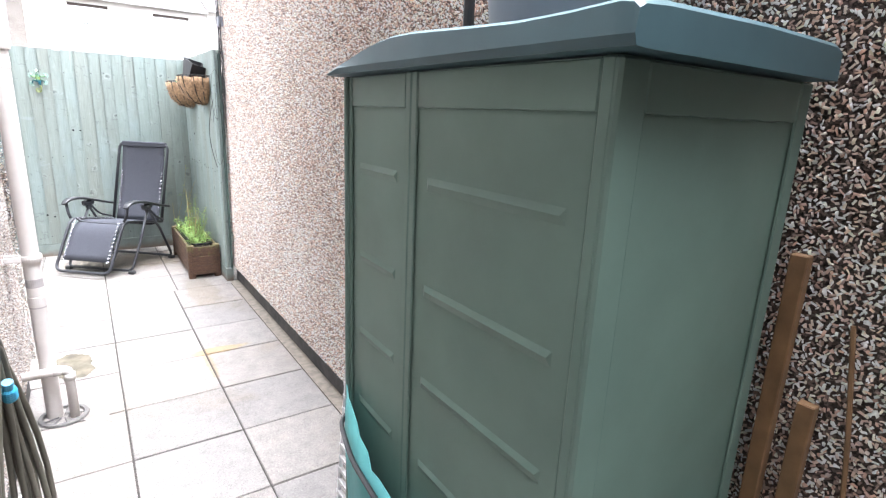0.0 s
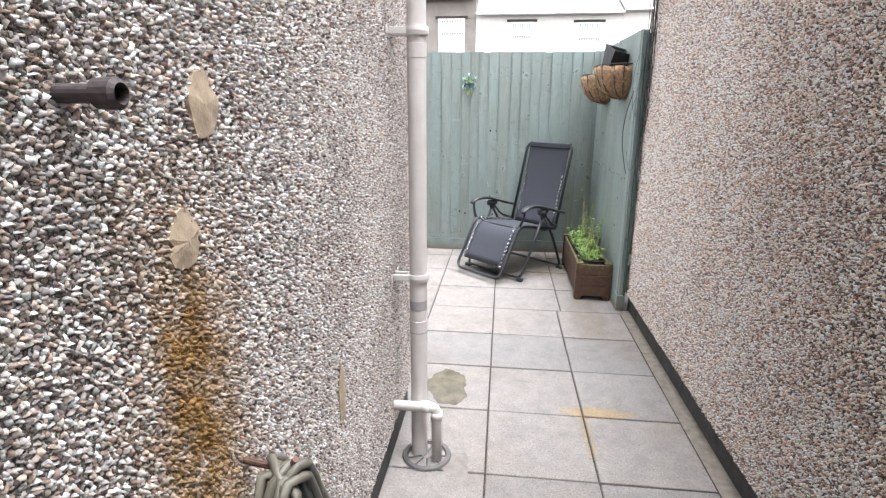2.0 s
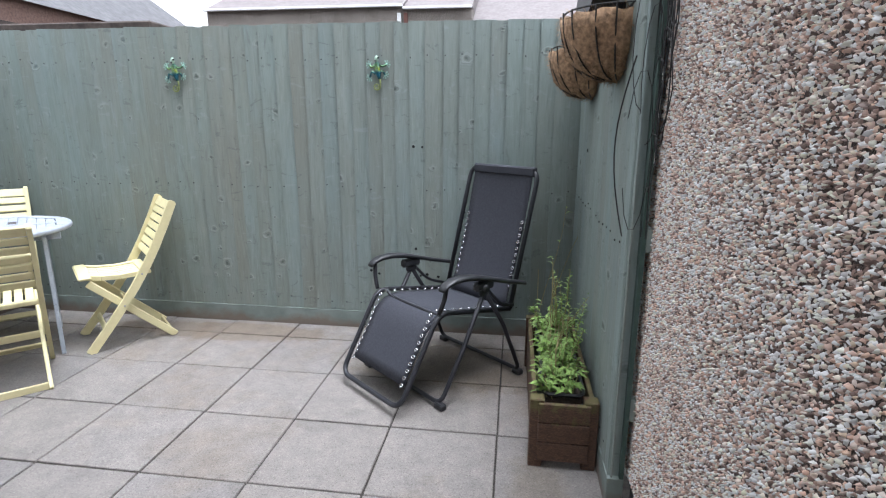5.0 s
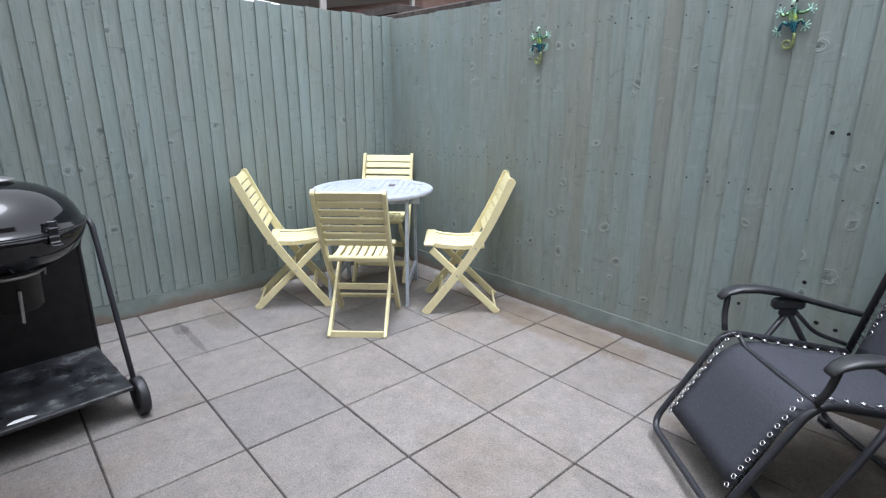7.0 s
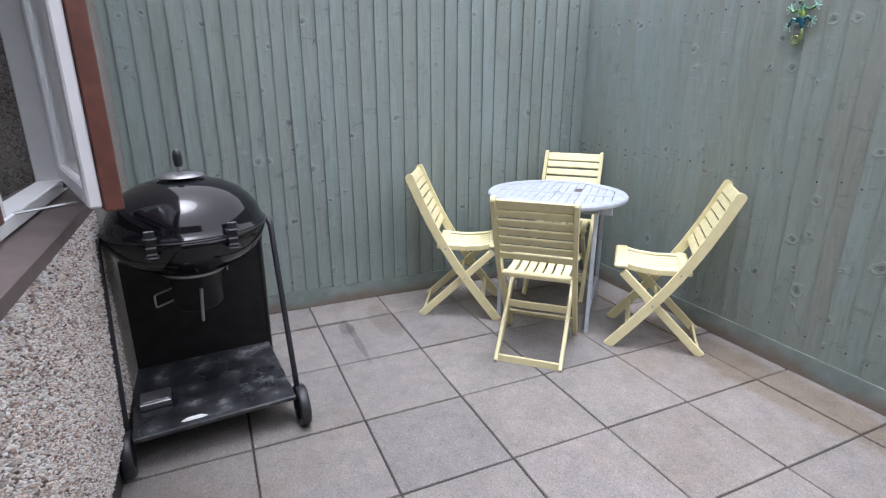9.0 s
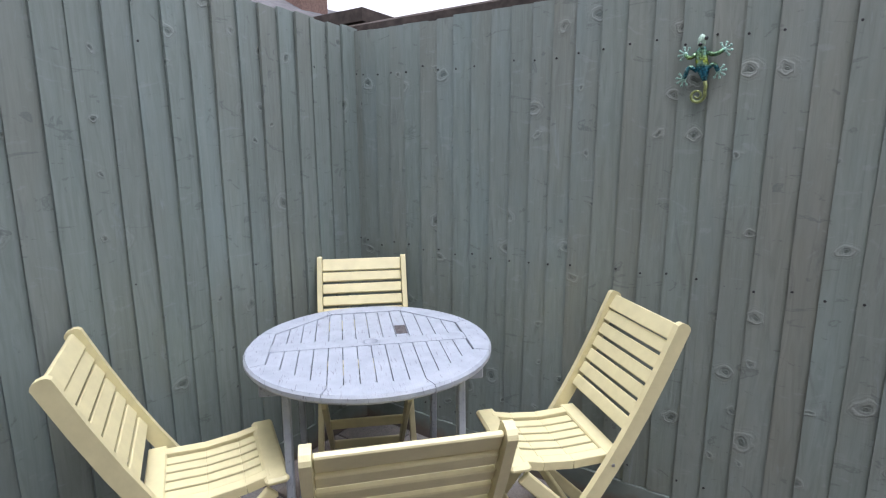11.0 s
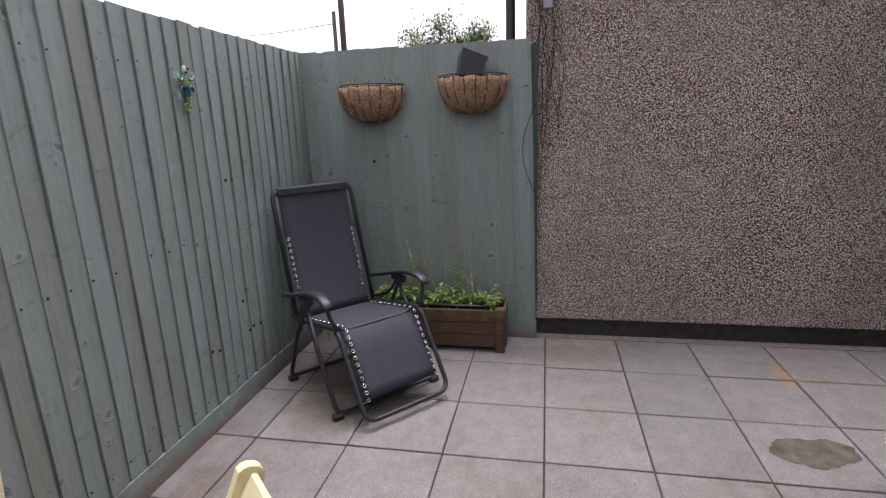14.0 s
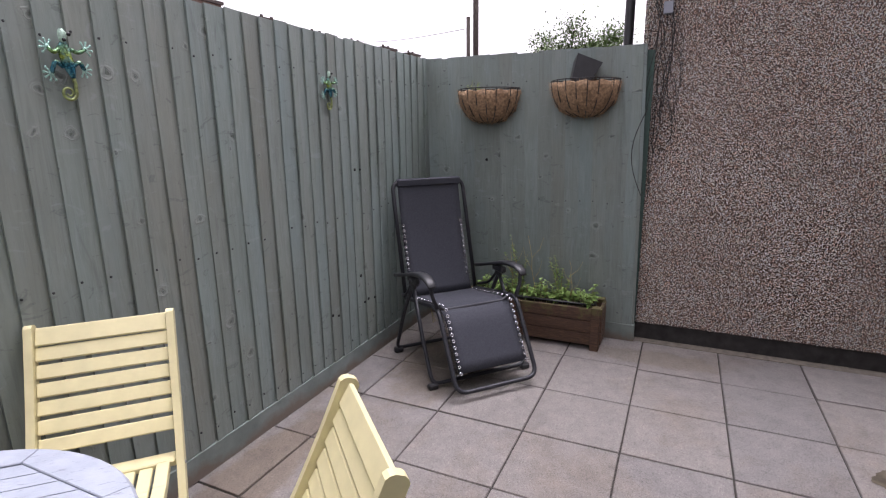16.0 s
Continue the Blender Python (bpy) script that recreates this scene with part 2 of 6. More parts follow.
def slab_mat():
    """Buff-grey pressed concrete slabs: grit, wandering stains and a few marks with a shape of their own, one holding
    painted shade.
    """
    m = Mat("paving_slab", 0.82)
    v = m.stretch((1, 1, 1), rand=True)
    fine = m.noise(170, 5, 0.7, v)
    mid = m.noise(11, 8, 0.72, v)
    col = m.ramp(mid, (0.3, srgb(112, 108, 106)), (0.5, srgb(124, 120, 117)), (0.7, srgb(133, 128, 124)))
    cell = m.n.new("ShaderNodeSeparateColor")
    m.l.new(m.voronoi(230, "F1", v, "Color"), cell.inputs[0])
    grit = m.ramp(cell.outputs[0], (0.0, (0.62,) * 3), (0.12, (0.9,) * 3), (0.5, (1.0,) * 3), (0.88, (1.06,) * 3), (1.0, (1.28,) * 3))
    col = m.mix(0.85, col, grit, "MULTIPLY")
    pits = m.ramp(m.voronoi(38, "F1", v), (0.0, (0.55,) * 3), (0.07, (0.8,) * 3), (0.12, (1.0,) * 3))
    col = m.mix(m.ramp(m.noise(9, 2, 0.5, v), (0.55, (0.0,) * 3), (0.6, (0.9,) * 3)), col, m.mix(1.0, col, pits, "MULTIPLY"))
    tone = m.ramp(m.rand(), (0.0, (0.88, 0.89, 0.9)), (0.35, (1.0, 1.0, 1.0)), (0.65, (1.04, 1.02, 0.99)), (1.0, (1.08, 1.07, 1.06)))
    col = m.mix(1.0, col, tone, "MULTIPLY")
    col = m.mix(1.0, col, m.ramp(fine, (0.3, (0.72,) * 3), (0.7, (1.14,) * 3)), "MULTIPLY")
    geo = m.n.new("ShaderNodeNewGeometry").outputs["Position"]
    brown = m.noise(1.1, 7, 0.68, geo, 0.4)
    col = m.mix(m.ramp(brown, (0.5, (0.0,) * 3), (0.66, (0.75,) * 3)), col, m.mix(1.0, col, (0.86, 0.77, 0.66), "MULTIPLY"))
    grime = m.noise(2.7, 8, 0.7, m.stretch((1, 1, 1), geo), 0.3)
    col = m.mix(m.ramp(grime, (0.55, (0.0,) * 3), (0.7, (0.6,) * 3)), col, m.mix(1.0, col, (0.74, 0.75, 0.74), "MULTIPLY"))
    sep = m.n.new("ShaderNodeSeparateXYZ")
    m.l.new(geo, sep.inputs[0])
    warp = m.math("MULTIPLY", m.math("SUBTRACT", m.noise(7, 6, 0.65, geo), 0.5), 1.1)

    def mark(cx, cy, rx, ry, shade, strength):
        dx = m.math("DIVIDE", m.math("SUBTRACT", sep.outputs[0], cx), rx)
        dy = m.math("DIVIDE", m.math("SUBTRACT", sep.outputs[1], cy), ry)
        d = m.math("SQRT", m.math("ADD", m.math("MULTIPLY", dx, dx), m.math("MULTIPLY", dy, dy)))
        fac = m.ramp(m.math("ADD", d, warp), (0.7, (strength,) * 3), (1.0, (0.0,) * 3))
        return m.mix(fac, col, m.mix(1.0, col, shade, "MULTIPLY"))

    for spot in (
            (0.53, 3.165, 0.20, 0.055, (1.25, 1.0, 0.6), 0.9),
            (0.46, 2.98, 0.03, 0.22, (1.1, 0.9, 0.6), 0.7),
            (-2.74, 4.17, 0.10, 0.05, (0.6, 0.6, 0.6), 0.9),
            (-2.58, 4.19, 0.30, 0.022, (0.6, 0.6, 0.6), 0.9),
            (-2.83, 4.05, 0.025, 0.22, (0.6, 0.6, 0.6), 0.8),
            (-2.75, 4.42, 0.28, 0.10, (0.74, 0.72, 0.68), 0.8),
            (-2.85, 5.3, 0.2, 0.4, (0.8, 0.72, 0.62), 0.8),
            # Brown dirt under the recliner, together with its shadow painted into the colour.
            (0.20, 5.6, 0.7, 0.35, (0.72, 0.66, 0.56), 0.8),
            (-1.35, 5.9, 0.9, 0.18, (0.76, 0.66, 0.54), 0.8),
            (0.66, 4.4, 0.14, 0.5, (0.78, 0.72, 0.62), 0.7)):
        col = mark(*spot)
    m.put("Base Color", col)
    m.bump(m.math("ADD", m.math("MULTIPLY", fine, 1.4), m.math("ADD", mid, cell.outputs[1])), 0.0014, 0.9)
    return m.mat


M_SLAB = slab_mat()
M_JOINT = plain("joint_dirt", srgb(54, 50, 46), 0.95, vary=0.4, scale=60, bump=0.002)
M_CEMENT = plain("cement_strip", srgb(108, 101, 92), 0.9, vary=0.3, scale=25, bump=0.002)
M_PLINTH = plain("bitumen_plinth", srgb(52, 50, 50), 0.7, vary=0.35, scale=18, bump=0.003)
M_YELLOW = plain("cream_yellow_paint", srgb(210, 201, 157), 0.45, vary=0.06, scale=20, bump=0.0006)
def worn_paint():
    m = Mat("worn_pale_blue_paint", 0.5)
    v = m.stretch((30, 3.5, 14), rand=True)
    worn = m.noise(5, 6, 0.65, v, 0.8)
    col = m.ramp(m.noise(18, 4), (0.3, srgb(146, 153, 164)), (0.7, srgb(164, 171, 181)))
    col = m.mix(m.ramp(worn, (0.6, (0.0,) * 3), (0.66, (0.7,) * 3)), col, srgb(92, 90, 94))
    m.put("Base Color", col)
    m.bump(worn, 0.0008)
    return m.mat


M_TABLE = worn_paint()
M_BLACKTUBE = plain("black_powder_coat", srgb(44, 45, 50), 0.42, 0.2, vary=0.15)
M_FABRIC = plain("black_mesh_fabric", srgb(48, 50, 58), 0.85, vary=0.12, scale=400, bump=0.0006)
M_CHROME = plain("chrome", srgb(200, 200, 205), 0.25, 1.0, vary=0.05)
M_BLACKPLASTIC = plain("black_plastic", srgb(38, 39, 42), 0.45, vary=0.2)
M_ENAMEL = plain("black_enamel", srgb(16, 16, 20), 0.08, vary=0.2)
M_SOOT = plain("sooty_black_metal", srgb(26, 25, 26), 0.55, 0.3, vary=0.5, scale=14)
M_STEEL = plain("dull_steel", srgb(165, 165, 168), 0.35, 0.9)
M_GREENPLASTIC = plain("green_plastic", srgb(96, 118, 109), 0.48, vary=0.1, scale=6, bump=0.0008)
M_DARKGREEN = plain("dark_green_plastic", srgb(60, 84, 90), 0.5, vary=0.1, scale=9, bump=0.0004)
M_GREYPIPE = plain("grey_upvc", srgb(132, 136, 146), 0.35, vary=0.06, scale=8)
M_WHITEPIPE = plain("dirty_white_upvc", srgb(196, 190, 186), 0.4, vary=0.08, scale=10)
M_WHITE = plain("white_upvc", srgb(225, 226, 228), 0.35, vary=0.04, scale=12)
M_BROWNWOOD = plain("red_brown_paint", srgb(98, 60, 50), 0.5, vary=0.25, scale=20, bump=0.001)
def trough_wood():
    m = Mat("mossy_stained_timber", 0.75)
    sep = m.n.new("ShaderNodeSeparateXYZ")
    m.l.new(m.coord, sep.inputs[0])
    grain = m.noise(9, 6, 0.65, m.stretch((6, 1.2, 22), rand=True), 1.5)
    col = m.ramp(grain, (0.3, srgb(48, 36, 31)), (0.5, srgb(78, 56, 44)), (0.7, srgb(108, 82, 60)))
    moss = m.math("ADD", m.noise(13, 6, 0.7), m.math("MULTIPLY", m.math("SUBTRACT", sep.outputs[2], 0.27), 1.8))
    col = m.mix(m.ramp(moss, (0.46, (0.0,) * 3), (0.56, (0.8,) * 3)), col, srgb(92, 88, 52))
    m.put("Base Color", col)
    m.bump(grain, 0.0015)
    return m.mat


M_TROUGH = trough_wood()
M_SOIL = plain("soil", srgb(52, 42, 34), 1.0, vary=0.5, scale=60, bump=0.004)
M_TREELEAF = plain("dull_green_tree_leaf", srgb(98, 118, 74), 0.6, vary=0.4, scale=3)
M_LEAF = plain("green_leaf", srgb(118, 146, 74), 0.5, vary=0.4, scale=30)
M_STEM = plain("dry_stem", srgb(152, 142, 104), 0.8, vary=0.3)
M_COIR = plain("coir", srgb(142, 116, 90), 0.95, vary=0.5, scale=60, bump=0.004)
M_WIRE = plain("black_wire", srgb(26, 26, 28), 0.5)
M_RUBBER = plain("hose_rubber", srgb(86, 82, 72), 0.5, vary=0.25, scale=12)
M_BLUE = plain("blue_plastic", srgb(60, 150, 185), 0.4)
M_RUST = plain("rusty_iron", srgb(92, 70, 60), 0.8, 0.3, vary=0.4, scale=60, bump=0.001)
M_RENDERWHITE = plain("white_render", srgb(225, 222, 216), 0.9, vary=0.06, scale=3)
M_ROOF = plain("roof_slate", srgb(110, 104, 104), 0.8, vary=0.2, scale=8)
M_BRICKRED = plain("weathered_brick", srgb(112, 90, 82), 0.9, vary=0.3, scale=14)
M_COPING = plain("dark_coping_stone", srgb(66, 58, 54), 0.95, vary=0.5, scale=20, bump=0.004)


def glass_mat():
    m = Mat("window_glass", 0.02, 0.0, (0.9, 0.95, 0.95, 1))
    m.bsdf.inputs["Transmission Weight"].default_value = 1.0
    m.bsdf.inputs["IOR"].default_value = 1.45
    return m.mat


M_GLASS = glass_mat()


def greasy_shelf():
    m = Mat("greasy_black_shelf", 0.35)
    n = m.noise(9, 6, 0.7)
    col = m.ramp(n, (0.40, srgb(30, 30, 33)), (0.55, srgb(52, 54, 58)), (0.68, srgb(120, 122, 124)))
    m.put("Base Color", col)
    m.put("Roughness", m.ramp(m.noise(5, 4), (0.35, (0.15,) * 3), (0.65, (0.6,) * 3)))
    m.bump(n, 0.0006)
    return m.mat


M_SHELF = greasy_shelf()
def gravel_board_mat():
    m = Mat("dirty_gravel_board", 0.85)
    col = m.ramp(m.noise(7, 5), (0.3, srgb(106, 116, 112)), (0.7, srgb(128, 138, 134)))
    sep = m.n.new("ShaderNodeSeparateXYZ")
    m.l.new(m.coord, sep.inputs[0])
    splash = m.math("SUBTRACT", m.noise(5, 7, 0.7), m.math("MULTIPLY", sep.outputs[2], 5.5))
    col = m.mix(m.ramp(splash, (0.1, (0.0,) * 3), (0.4, (0.85,) * 3)), col, srgb(112, 98, 88))
    m.put("Base Color", col)
    m.bump(m.noise(40, 5), 0.0015)
    return m.mat


M_GRAVEL = gravel_board_mat()

# ---- mesh helpers ----
def mesh_of(bm, name, mat, smooth=False):
    me = bpy.data.meshes.new(name)
    bm.normal_update()
    bm.to_mesh(me)
    bm.free()
    for p in me.polygons:
        p.use_smooth = smooth
    for m in (mat if isinstance(mat, (list, tuple)) else [mat]):
        me.materials.append(m)
    return me


def part(name, bm, mat, parent=None, label="", smooth=False):
    """One mesh object under a thing or a part, in its parent's space."""
    ob = new(name, mesh_of(bm, name, mat, smooth))
    if parent is not None:
        ob.parent = parent
    return tagged(ob, label)


def thing(name, label, category, m=None, group=""):
    ob = new(name)
    if m is not None:
        ob.matrix_basis = m
    return tagged(ob, label, category, group)


def box(bm, a, b, bevel=0.0, m=None):
    """A bevelled box between two corners."""
    r = bmesh.ops.create_cube(bm, size=1)
    v = r["verts"]
    s = [b[i] - a[i] for i in range(3)]
    c = [(a[i] + b[i]) / 2 for i in range(3)]
    for p in v:
        p.co = Vector((p.co.x * s[0] + c[0], p.co.y * s[1] + c[1], p.co.z * s[2] + c[2]))
    if bevel:
        es = list({e for p in v for e in p.link_edges})
        r = bmesh.ops.bevel(bm, geom=es, offset=bevel, segments=1, affect="EDGES")
        v = list({p for f in r["faces"] for p in f.verts} | {p for p in v if p.is_valid})
    if m is not None:
        for p in v:
            p.co = m @ p.co
    return v


def one(name, a, b, mat, parent=None, label="", bevel=0.0, kind="", m=None):
    bm = bmesh.new()
    box(bm, a, b, bevel, m)
    ob = part(name, bm, mat, parent, label)
    return tagged(ob, kind=kind)


def beam(bm, p, q, w, h, up=(0, 0, 1), bevel=0.003):
    """A bar of section w x h from p to q."""
    p, q = Vector(p), Vector(q)
    d = (q - p)
    z = d.normalized()
    x = z.cross(Vector(up))
    if x.length < 1e-4:
        x = Vector((1, 0, 0))
    x.normalize()
    y = z.cross(x)
    m = Matrix((( x.x, y.x, z.x, p.x), (x.y, y.y, z.y, p.y), (x.z, y.z, z.z, p.z), (0, 0, 0, 1)))
    box(bm, (-w / 2, -h / 2, 0), (w / 2, h / 2, d.length), bevel, m)


def rounded(pts, r, n=4):
    """A polyline whose inner corners are rounded by r."""
    pts = [Vector(p) for p in pts]
    out = [pts[0]]
    for a, b, c in zip(pts, pts[1:], pts[2:]):
        u, v = (a - b), (c - b)
        k = min(r, u.length * 0.49, v.length * 0.49)
        p, q = b + u.normalized() * k, b + v.normalized() * k
        for i in range(n + 1):
            t = i / n
            out.append((1 - t) ** 2 * p + 2 * t * (1 - t) * b + t * t * q)
    return out + [pts[-1]]


def tube(bm, pts, r, n=8, closed=False, taper=None, flat=1.0):
    """A tube along a polyline."""
    pts = [Vector(p) for p in pts]
    rings, prev, count = [], None, len(pts)
    for i, p in enumerate(pts):
        a = pts[(i - 1) % count] if closed or i else p
        b = pts[(i + 1) % count] if closed or i < count - 1 else p
        t = (b - a).normalized()
        if prev is None:
            x = t.orthogonal().normalized()
        else:
            x = (prev - t * prev.dot(t)).normalized()
        prev = x
        y = t.cross(x)
        rad = r if taper is None else r * (1 + (taper - 1) * i / max(1, count - 1))
        rings.append([bm.verts.new(p + (x * math.cos(k * 2 * math.pi / n) + y * math.sin(k * 2 * math.pi / n) * flat) * rad) for k in range(n)])
    pairs = list(zip(rings, rings[1:])) + ([(rings[-1], rings[0])] if closed else [])
    for a, b in pairs:
        for k in range(n):
            bm.faces.new((a[k], a[(k + 1) % n], b[(k + 1) % n], b[k]))
    if not closed:
        bm.faces.new(rings[0][::-1])
        bm.faces.new(rings[-1])


def lathe(bm, prof, n=32, m=None, start=0.0, sweep=2 * math.pi):
    """Turns a profile of (radius, z) round the z axis."""
    full = abs(sweep - 2 * math.pi) < 1e-6
    cols = n if full else n + 1
    rings = []
    for r, z in prof:
        ring = []
        for k in range(cols):
            a = start + sweep * k / n
            co = Vector((r * math.cos(a), r * math.sin(a), z))
            ring.append(bm.verts.new(m @ co if m is not None else co))
        rings.append(ring)
    for a, b in zip(rings, rings[1:]):
        for k in range(n):
            j = (k + 1) % cols
            bm.faces.new((a[k], a[j], b[j], b[k]))
    bmesh.ops.remove_doubles(bm, verts=bm.verts, dist=1e-5)


def ellipse(c, u, v, n=40):
    c, u, v = Vector(c), Vector(u), Vector(v)
    return [c + u * math.cos(2 * math.pi * i / n) + v * math.sin(2 * math.pi * i / n) for i in range(n)]


def sphere(bm, c, r, scale=(1, 1, 1), n=10):
    m = Matrix.Translation(c) @ Matrix.Diagonal((*scale, 1))
    bmesh.ops.create_uvsphere(bm, u_segments=n, v_segments=max(4, n // 2), radius=r, matrix=m)

# ---- ground, house, walls ----
PITCH, ROW0 = 0.456, 2.66
X_LEFT, X_RIGHT, Y_REAR, Y_BACK, X_SIDE = -0.385, 0.955, 3.13, 6.10, -3.14

ground = one("ground", (-400, -400, -0.35), (400, 400, -0.06), M_JOINT, label="", kind="structure")
floor = tagged(new("floor"), kind="structure")
part("bedding", (lambda b: (box(b, (-3.3, -3.2, -0.06), (1.1, 6.3, -0.008)), b)[1])(bmesh.new()), M_JOINT, floor)
part("cement_strip", (lambda b: (box(b, (0.915, -3.1, -0.02), (0.99, 4.55, -0.001)), b)[1])(bmesh.new()), M_CEMENT, floor)

WALL_H, RIGHT_H = 5.2, 2.75
house = tagged(new("wall_house"), kind="structure")
one("dash_coat", (-0.62, -3.0, 0.15), (X_LEFT, Y_REAR + 0.02, WALL_H), M_DASH_LEFT, house)
one("plinth", (-0.60, -3.0, -0.05), (X_LEFT - 0.018, Y_REAR, 0.155), M_PLINTH, house)
rear = tagged(new("wall_rear"), kind="structure")
WX0, WX1, WZ0, WZ1 = -2.05, -0.86, 0.98, 2.12
Y_DASH = Y_REAR + 0.02
one("dash_coat", (WX1, 2.88, 0.15), (-0.62, Y_DASH, WALL_H), M_DASH_REAR, rear)
one("dash_coat", (-3.4, 2.88, 0.15), (WX0, Y_DASH, WALL_H), M_DASH_REAR, rear)
one("dash_coat", (WX0, 2.88, 0.15), (WX1, Y_DASH, WZ0 - 0.06), M_DASH_REAR, rear)
one("dash_coat", (WX0, 2.88, WZ1), (WX1, Y_DASH, WALL_H), M_DASH_REAR, rear)
one("plinth", (-3.4, 2.90, -0.05), (-0.60, Y_REAR, 0.155), M_PLINTH, rear)
one("room_dark", (-3.4, 2.60, 0.5), (-0.62, 2.62, 2.6), M_PLINTH, rear)

wall_right = tagged(new("wall_right"), kind="structure")
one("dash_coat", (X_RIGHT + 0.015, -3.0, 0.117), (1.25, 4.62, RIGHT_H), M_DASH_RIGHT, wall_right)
one("plinth", (X_RIGHT + 0.035, -3.0, -0.05), (1.23, 4.60, 0.122), M_PLINTH, wall_right)
# Unseen wall added behind the starting point to keep light off the near passage.
wall_end = one("wall_end", (-0.7, -1.9, -0.05), (1.3, -1.6, 4.5), M_DASH_RIGHT, kind="structure")


# ---- fences ----
def fence(name, origin, along, inward, length, top, seed, seams, lean=0.0, proud=-0.0015):
    """Feather-edge boards lapped over one another on rails, with a gravel board below."""
    rng = random.Random(seed)
    root = tagged(new(name), "tall feather-edge timber fence stained grey-green with a gravel board below", "", "", "structure")
    o, a, n = Vector(origin), Vector(along), Vector(inward)
    m = Matrix(((a.x, n.x, 0, o.x), (a.y, n.y, 0, o.y), (0, 0, 1, 0), (0, 0, 0, 1)))
    root.matrix_basis = m
    part("gravel_board", (lambda b: (box(b, (0, -0.045, 0.0), (length, 0.0125, 0.1170), 0.002), b)[1])(bmesh.new()), M_GRAVEL, root)
    for z in (0.35, 0.95, 1.6):
        part("rail", (lambda b: (box(b, (0, -0.09, z), (length, -0.045, z + 0.08)), b)[1])(bmesh.new()), M_FENCE, root)
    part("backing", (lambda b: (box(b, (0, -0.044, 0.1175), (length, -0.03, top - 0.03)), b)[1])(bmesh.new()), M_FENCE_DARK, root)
    meshes, nails = [], bmesh.new()
    for k in range(5):
        bm = bmesh.new()
        w = 0.118 + 0.003 * (k % 3)
        z0, z1 = 0.1185, top + (0.0, 0.004, -0.003, 0.006, 0.002)[k]
        f = lambda u: 0.118 - u
        pts = [(-0.003, proud), (w, -0.0125), (w, -0.018), (-0.003, -0.010)]
        sections = []
        for j in range(7):
            z = z0 + (z1 - z0) * j / 6
            b = 0.0025 * math.sin(k * 2.1 + j * 1.3)
            s = 0.0015 * math.sin(k * 1.7 + j * 0.9)
            sections.append([bm.verts.new((f(x) + s, y + (b if x < 0.05 else -abs(b)), z)) for x, y in pts])
        for p, q in zip(sections, sections[1:]):
            for i in range(4):
                bm.faces.new((p[i], p[(i + 1) % 4], q[(i + 1) % 4], q[i]))
        bm.faces.new(sections[0][::-1])
        bm.faces.new(sections[-1])
        meshes.append(mesh_of(bm, "board", M_FENCE))
    for seam in seams:
        x = seam - 0.121 - lean * 1.25
        ob = new("board", meshes[rng.randrange(5)])
        ob.parent = root
        ob.location = (x, 0.012 + rng.uniform(-0.0015, 0.0025), rng.uniform(0.0, 0.002))
        ob.rotation_euler = (0, lean + rng.uniform(-0.0012, 0.0012), 0)
        for z in (0.19, 0.955, 1.742):
            if rng.random() < 0.93:
                lathe(nails, [(0, 0.0025), (0.0042, 0.001), (0.0045, -0.003)], 6, pose(seam - 0.012 + lean * (z - 1.25) + rng.uniform(-0.003, 0.003), 0.0115, z + rng.uniform(-0.014, 0.014), -90, 0, 0))
    tagged(part("nails", nails, M_NAIL, root), kind="stuff")
    return root


SEAMS_BACK = [0.84, 0.745, 0.65, 0.555, 0.46, 0.365, 0.27, 0.18, 0.085, -0.028, -0.126, -0.216, -0.3, -0.39, -0.483, -0.581, -0.683, -0.783, -0.875, -0.974, -1.069, -1.159, -1.252, -1.338, -1.437, -1.526, -1.613, -1.705, -1.793, -1.88, -1.97, -2.06, -2.147, -2.231, -2.317, -2.406, -2.497, -2.585, -2.673, -2.757, -2.848, -2.93, -3.012, -3.1, -3.145]
SEAMS_SIDE = [3.11, 3.195, 3.281, 3.371, 3.45, 3.534, 3.619, 3.704, 3.783, 3.862, 3.941, 4.021, 4.104, 4.189, 4.271, 4.355, 4.442, 4.53, 4.613, 4.702, 4.797, 4.889, 4.983, 5.073, 5.165, 5.253, 5.343, 5.45, 5.545, 5.637, 5.724, 5.811, 5.903, 5.995]
SEAMS_END = [4.63, 4.696, 4.788, 4.882, 4.97, 5.063, 5.158, 5.246, 5.344, 5.431, 5.519, 5.622, 5.718, 5.816, 5.91, 6.0, 6.08]
fence_b = fence("fence_back", (0.93, Y_BACK, 0), (-1, 0, 0), (0, -1, 0), 4.08, 1.935, 1, [0.93 - x for x in SEAMS_BACK])
fence("fence_side", (X_SIDE, Y_BACK, 0), (0, -1, 0), (1, 0, 0), 2.97, 1.95, 2, [Y_BACK - y for y in SEAMS_SIDE], 0.0, 0.004)
fence_e = fence("fence_end", (0.905, 4.545, 0), (0, 1, 0), (-1, 0, 0), 1.545, 1.932, 3, [y - 4.545 for y in SEAMS_END if y > 4.66], 0.022)
bm = bmesh.new()
beam(bm, (0.926, 4.60, -0.02), (0.926, 4.648, 1.935), 0.058, 0.08, (0, 1, 0), 0.004)
tagged(part("fence_post", bm, M_FENCE), kind="structure")

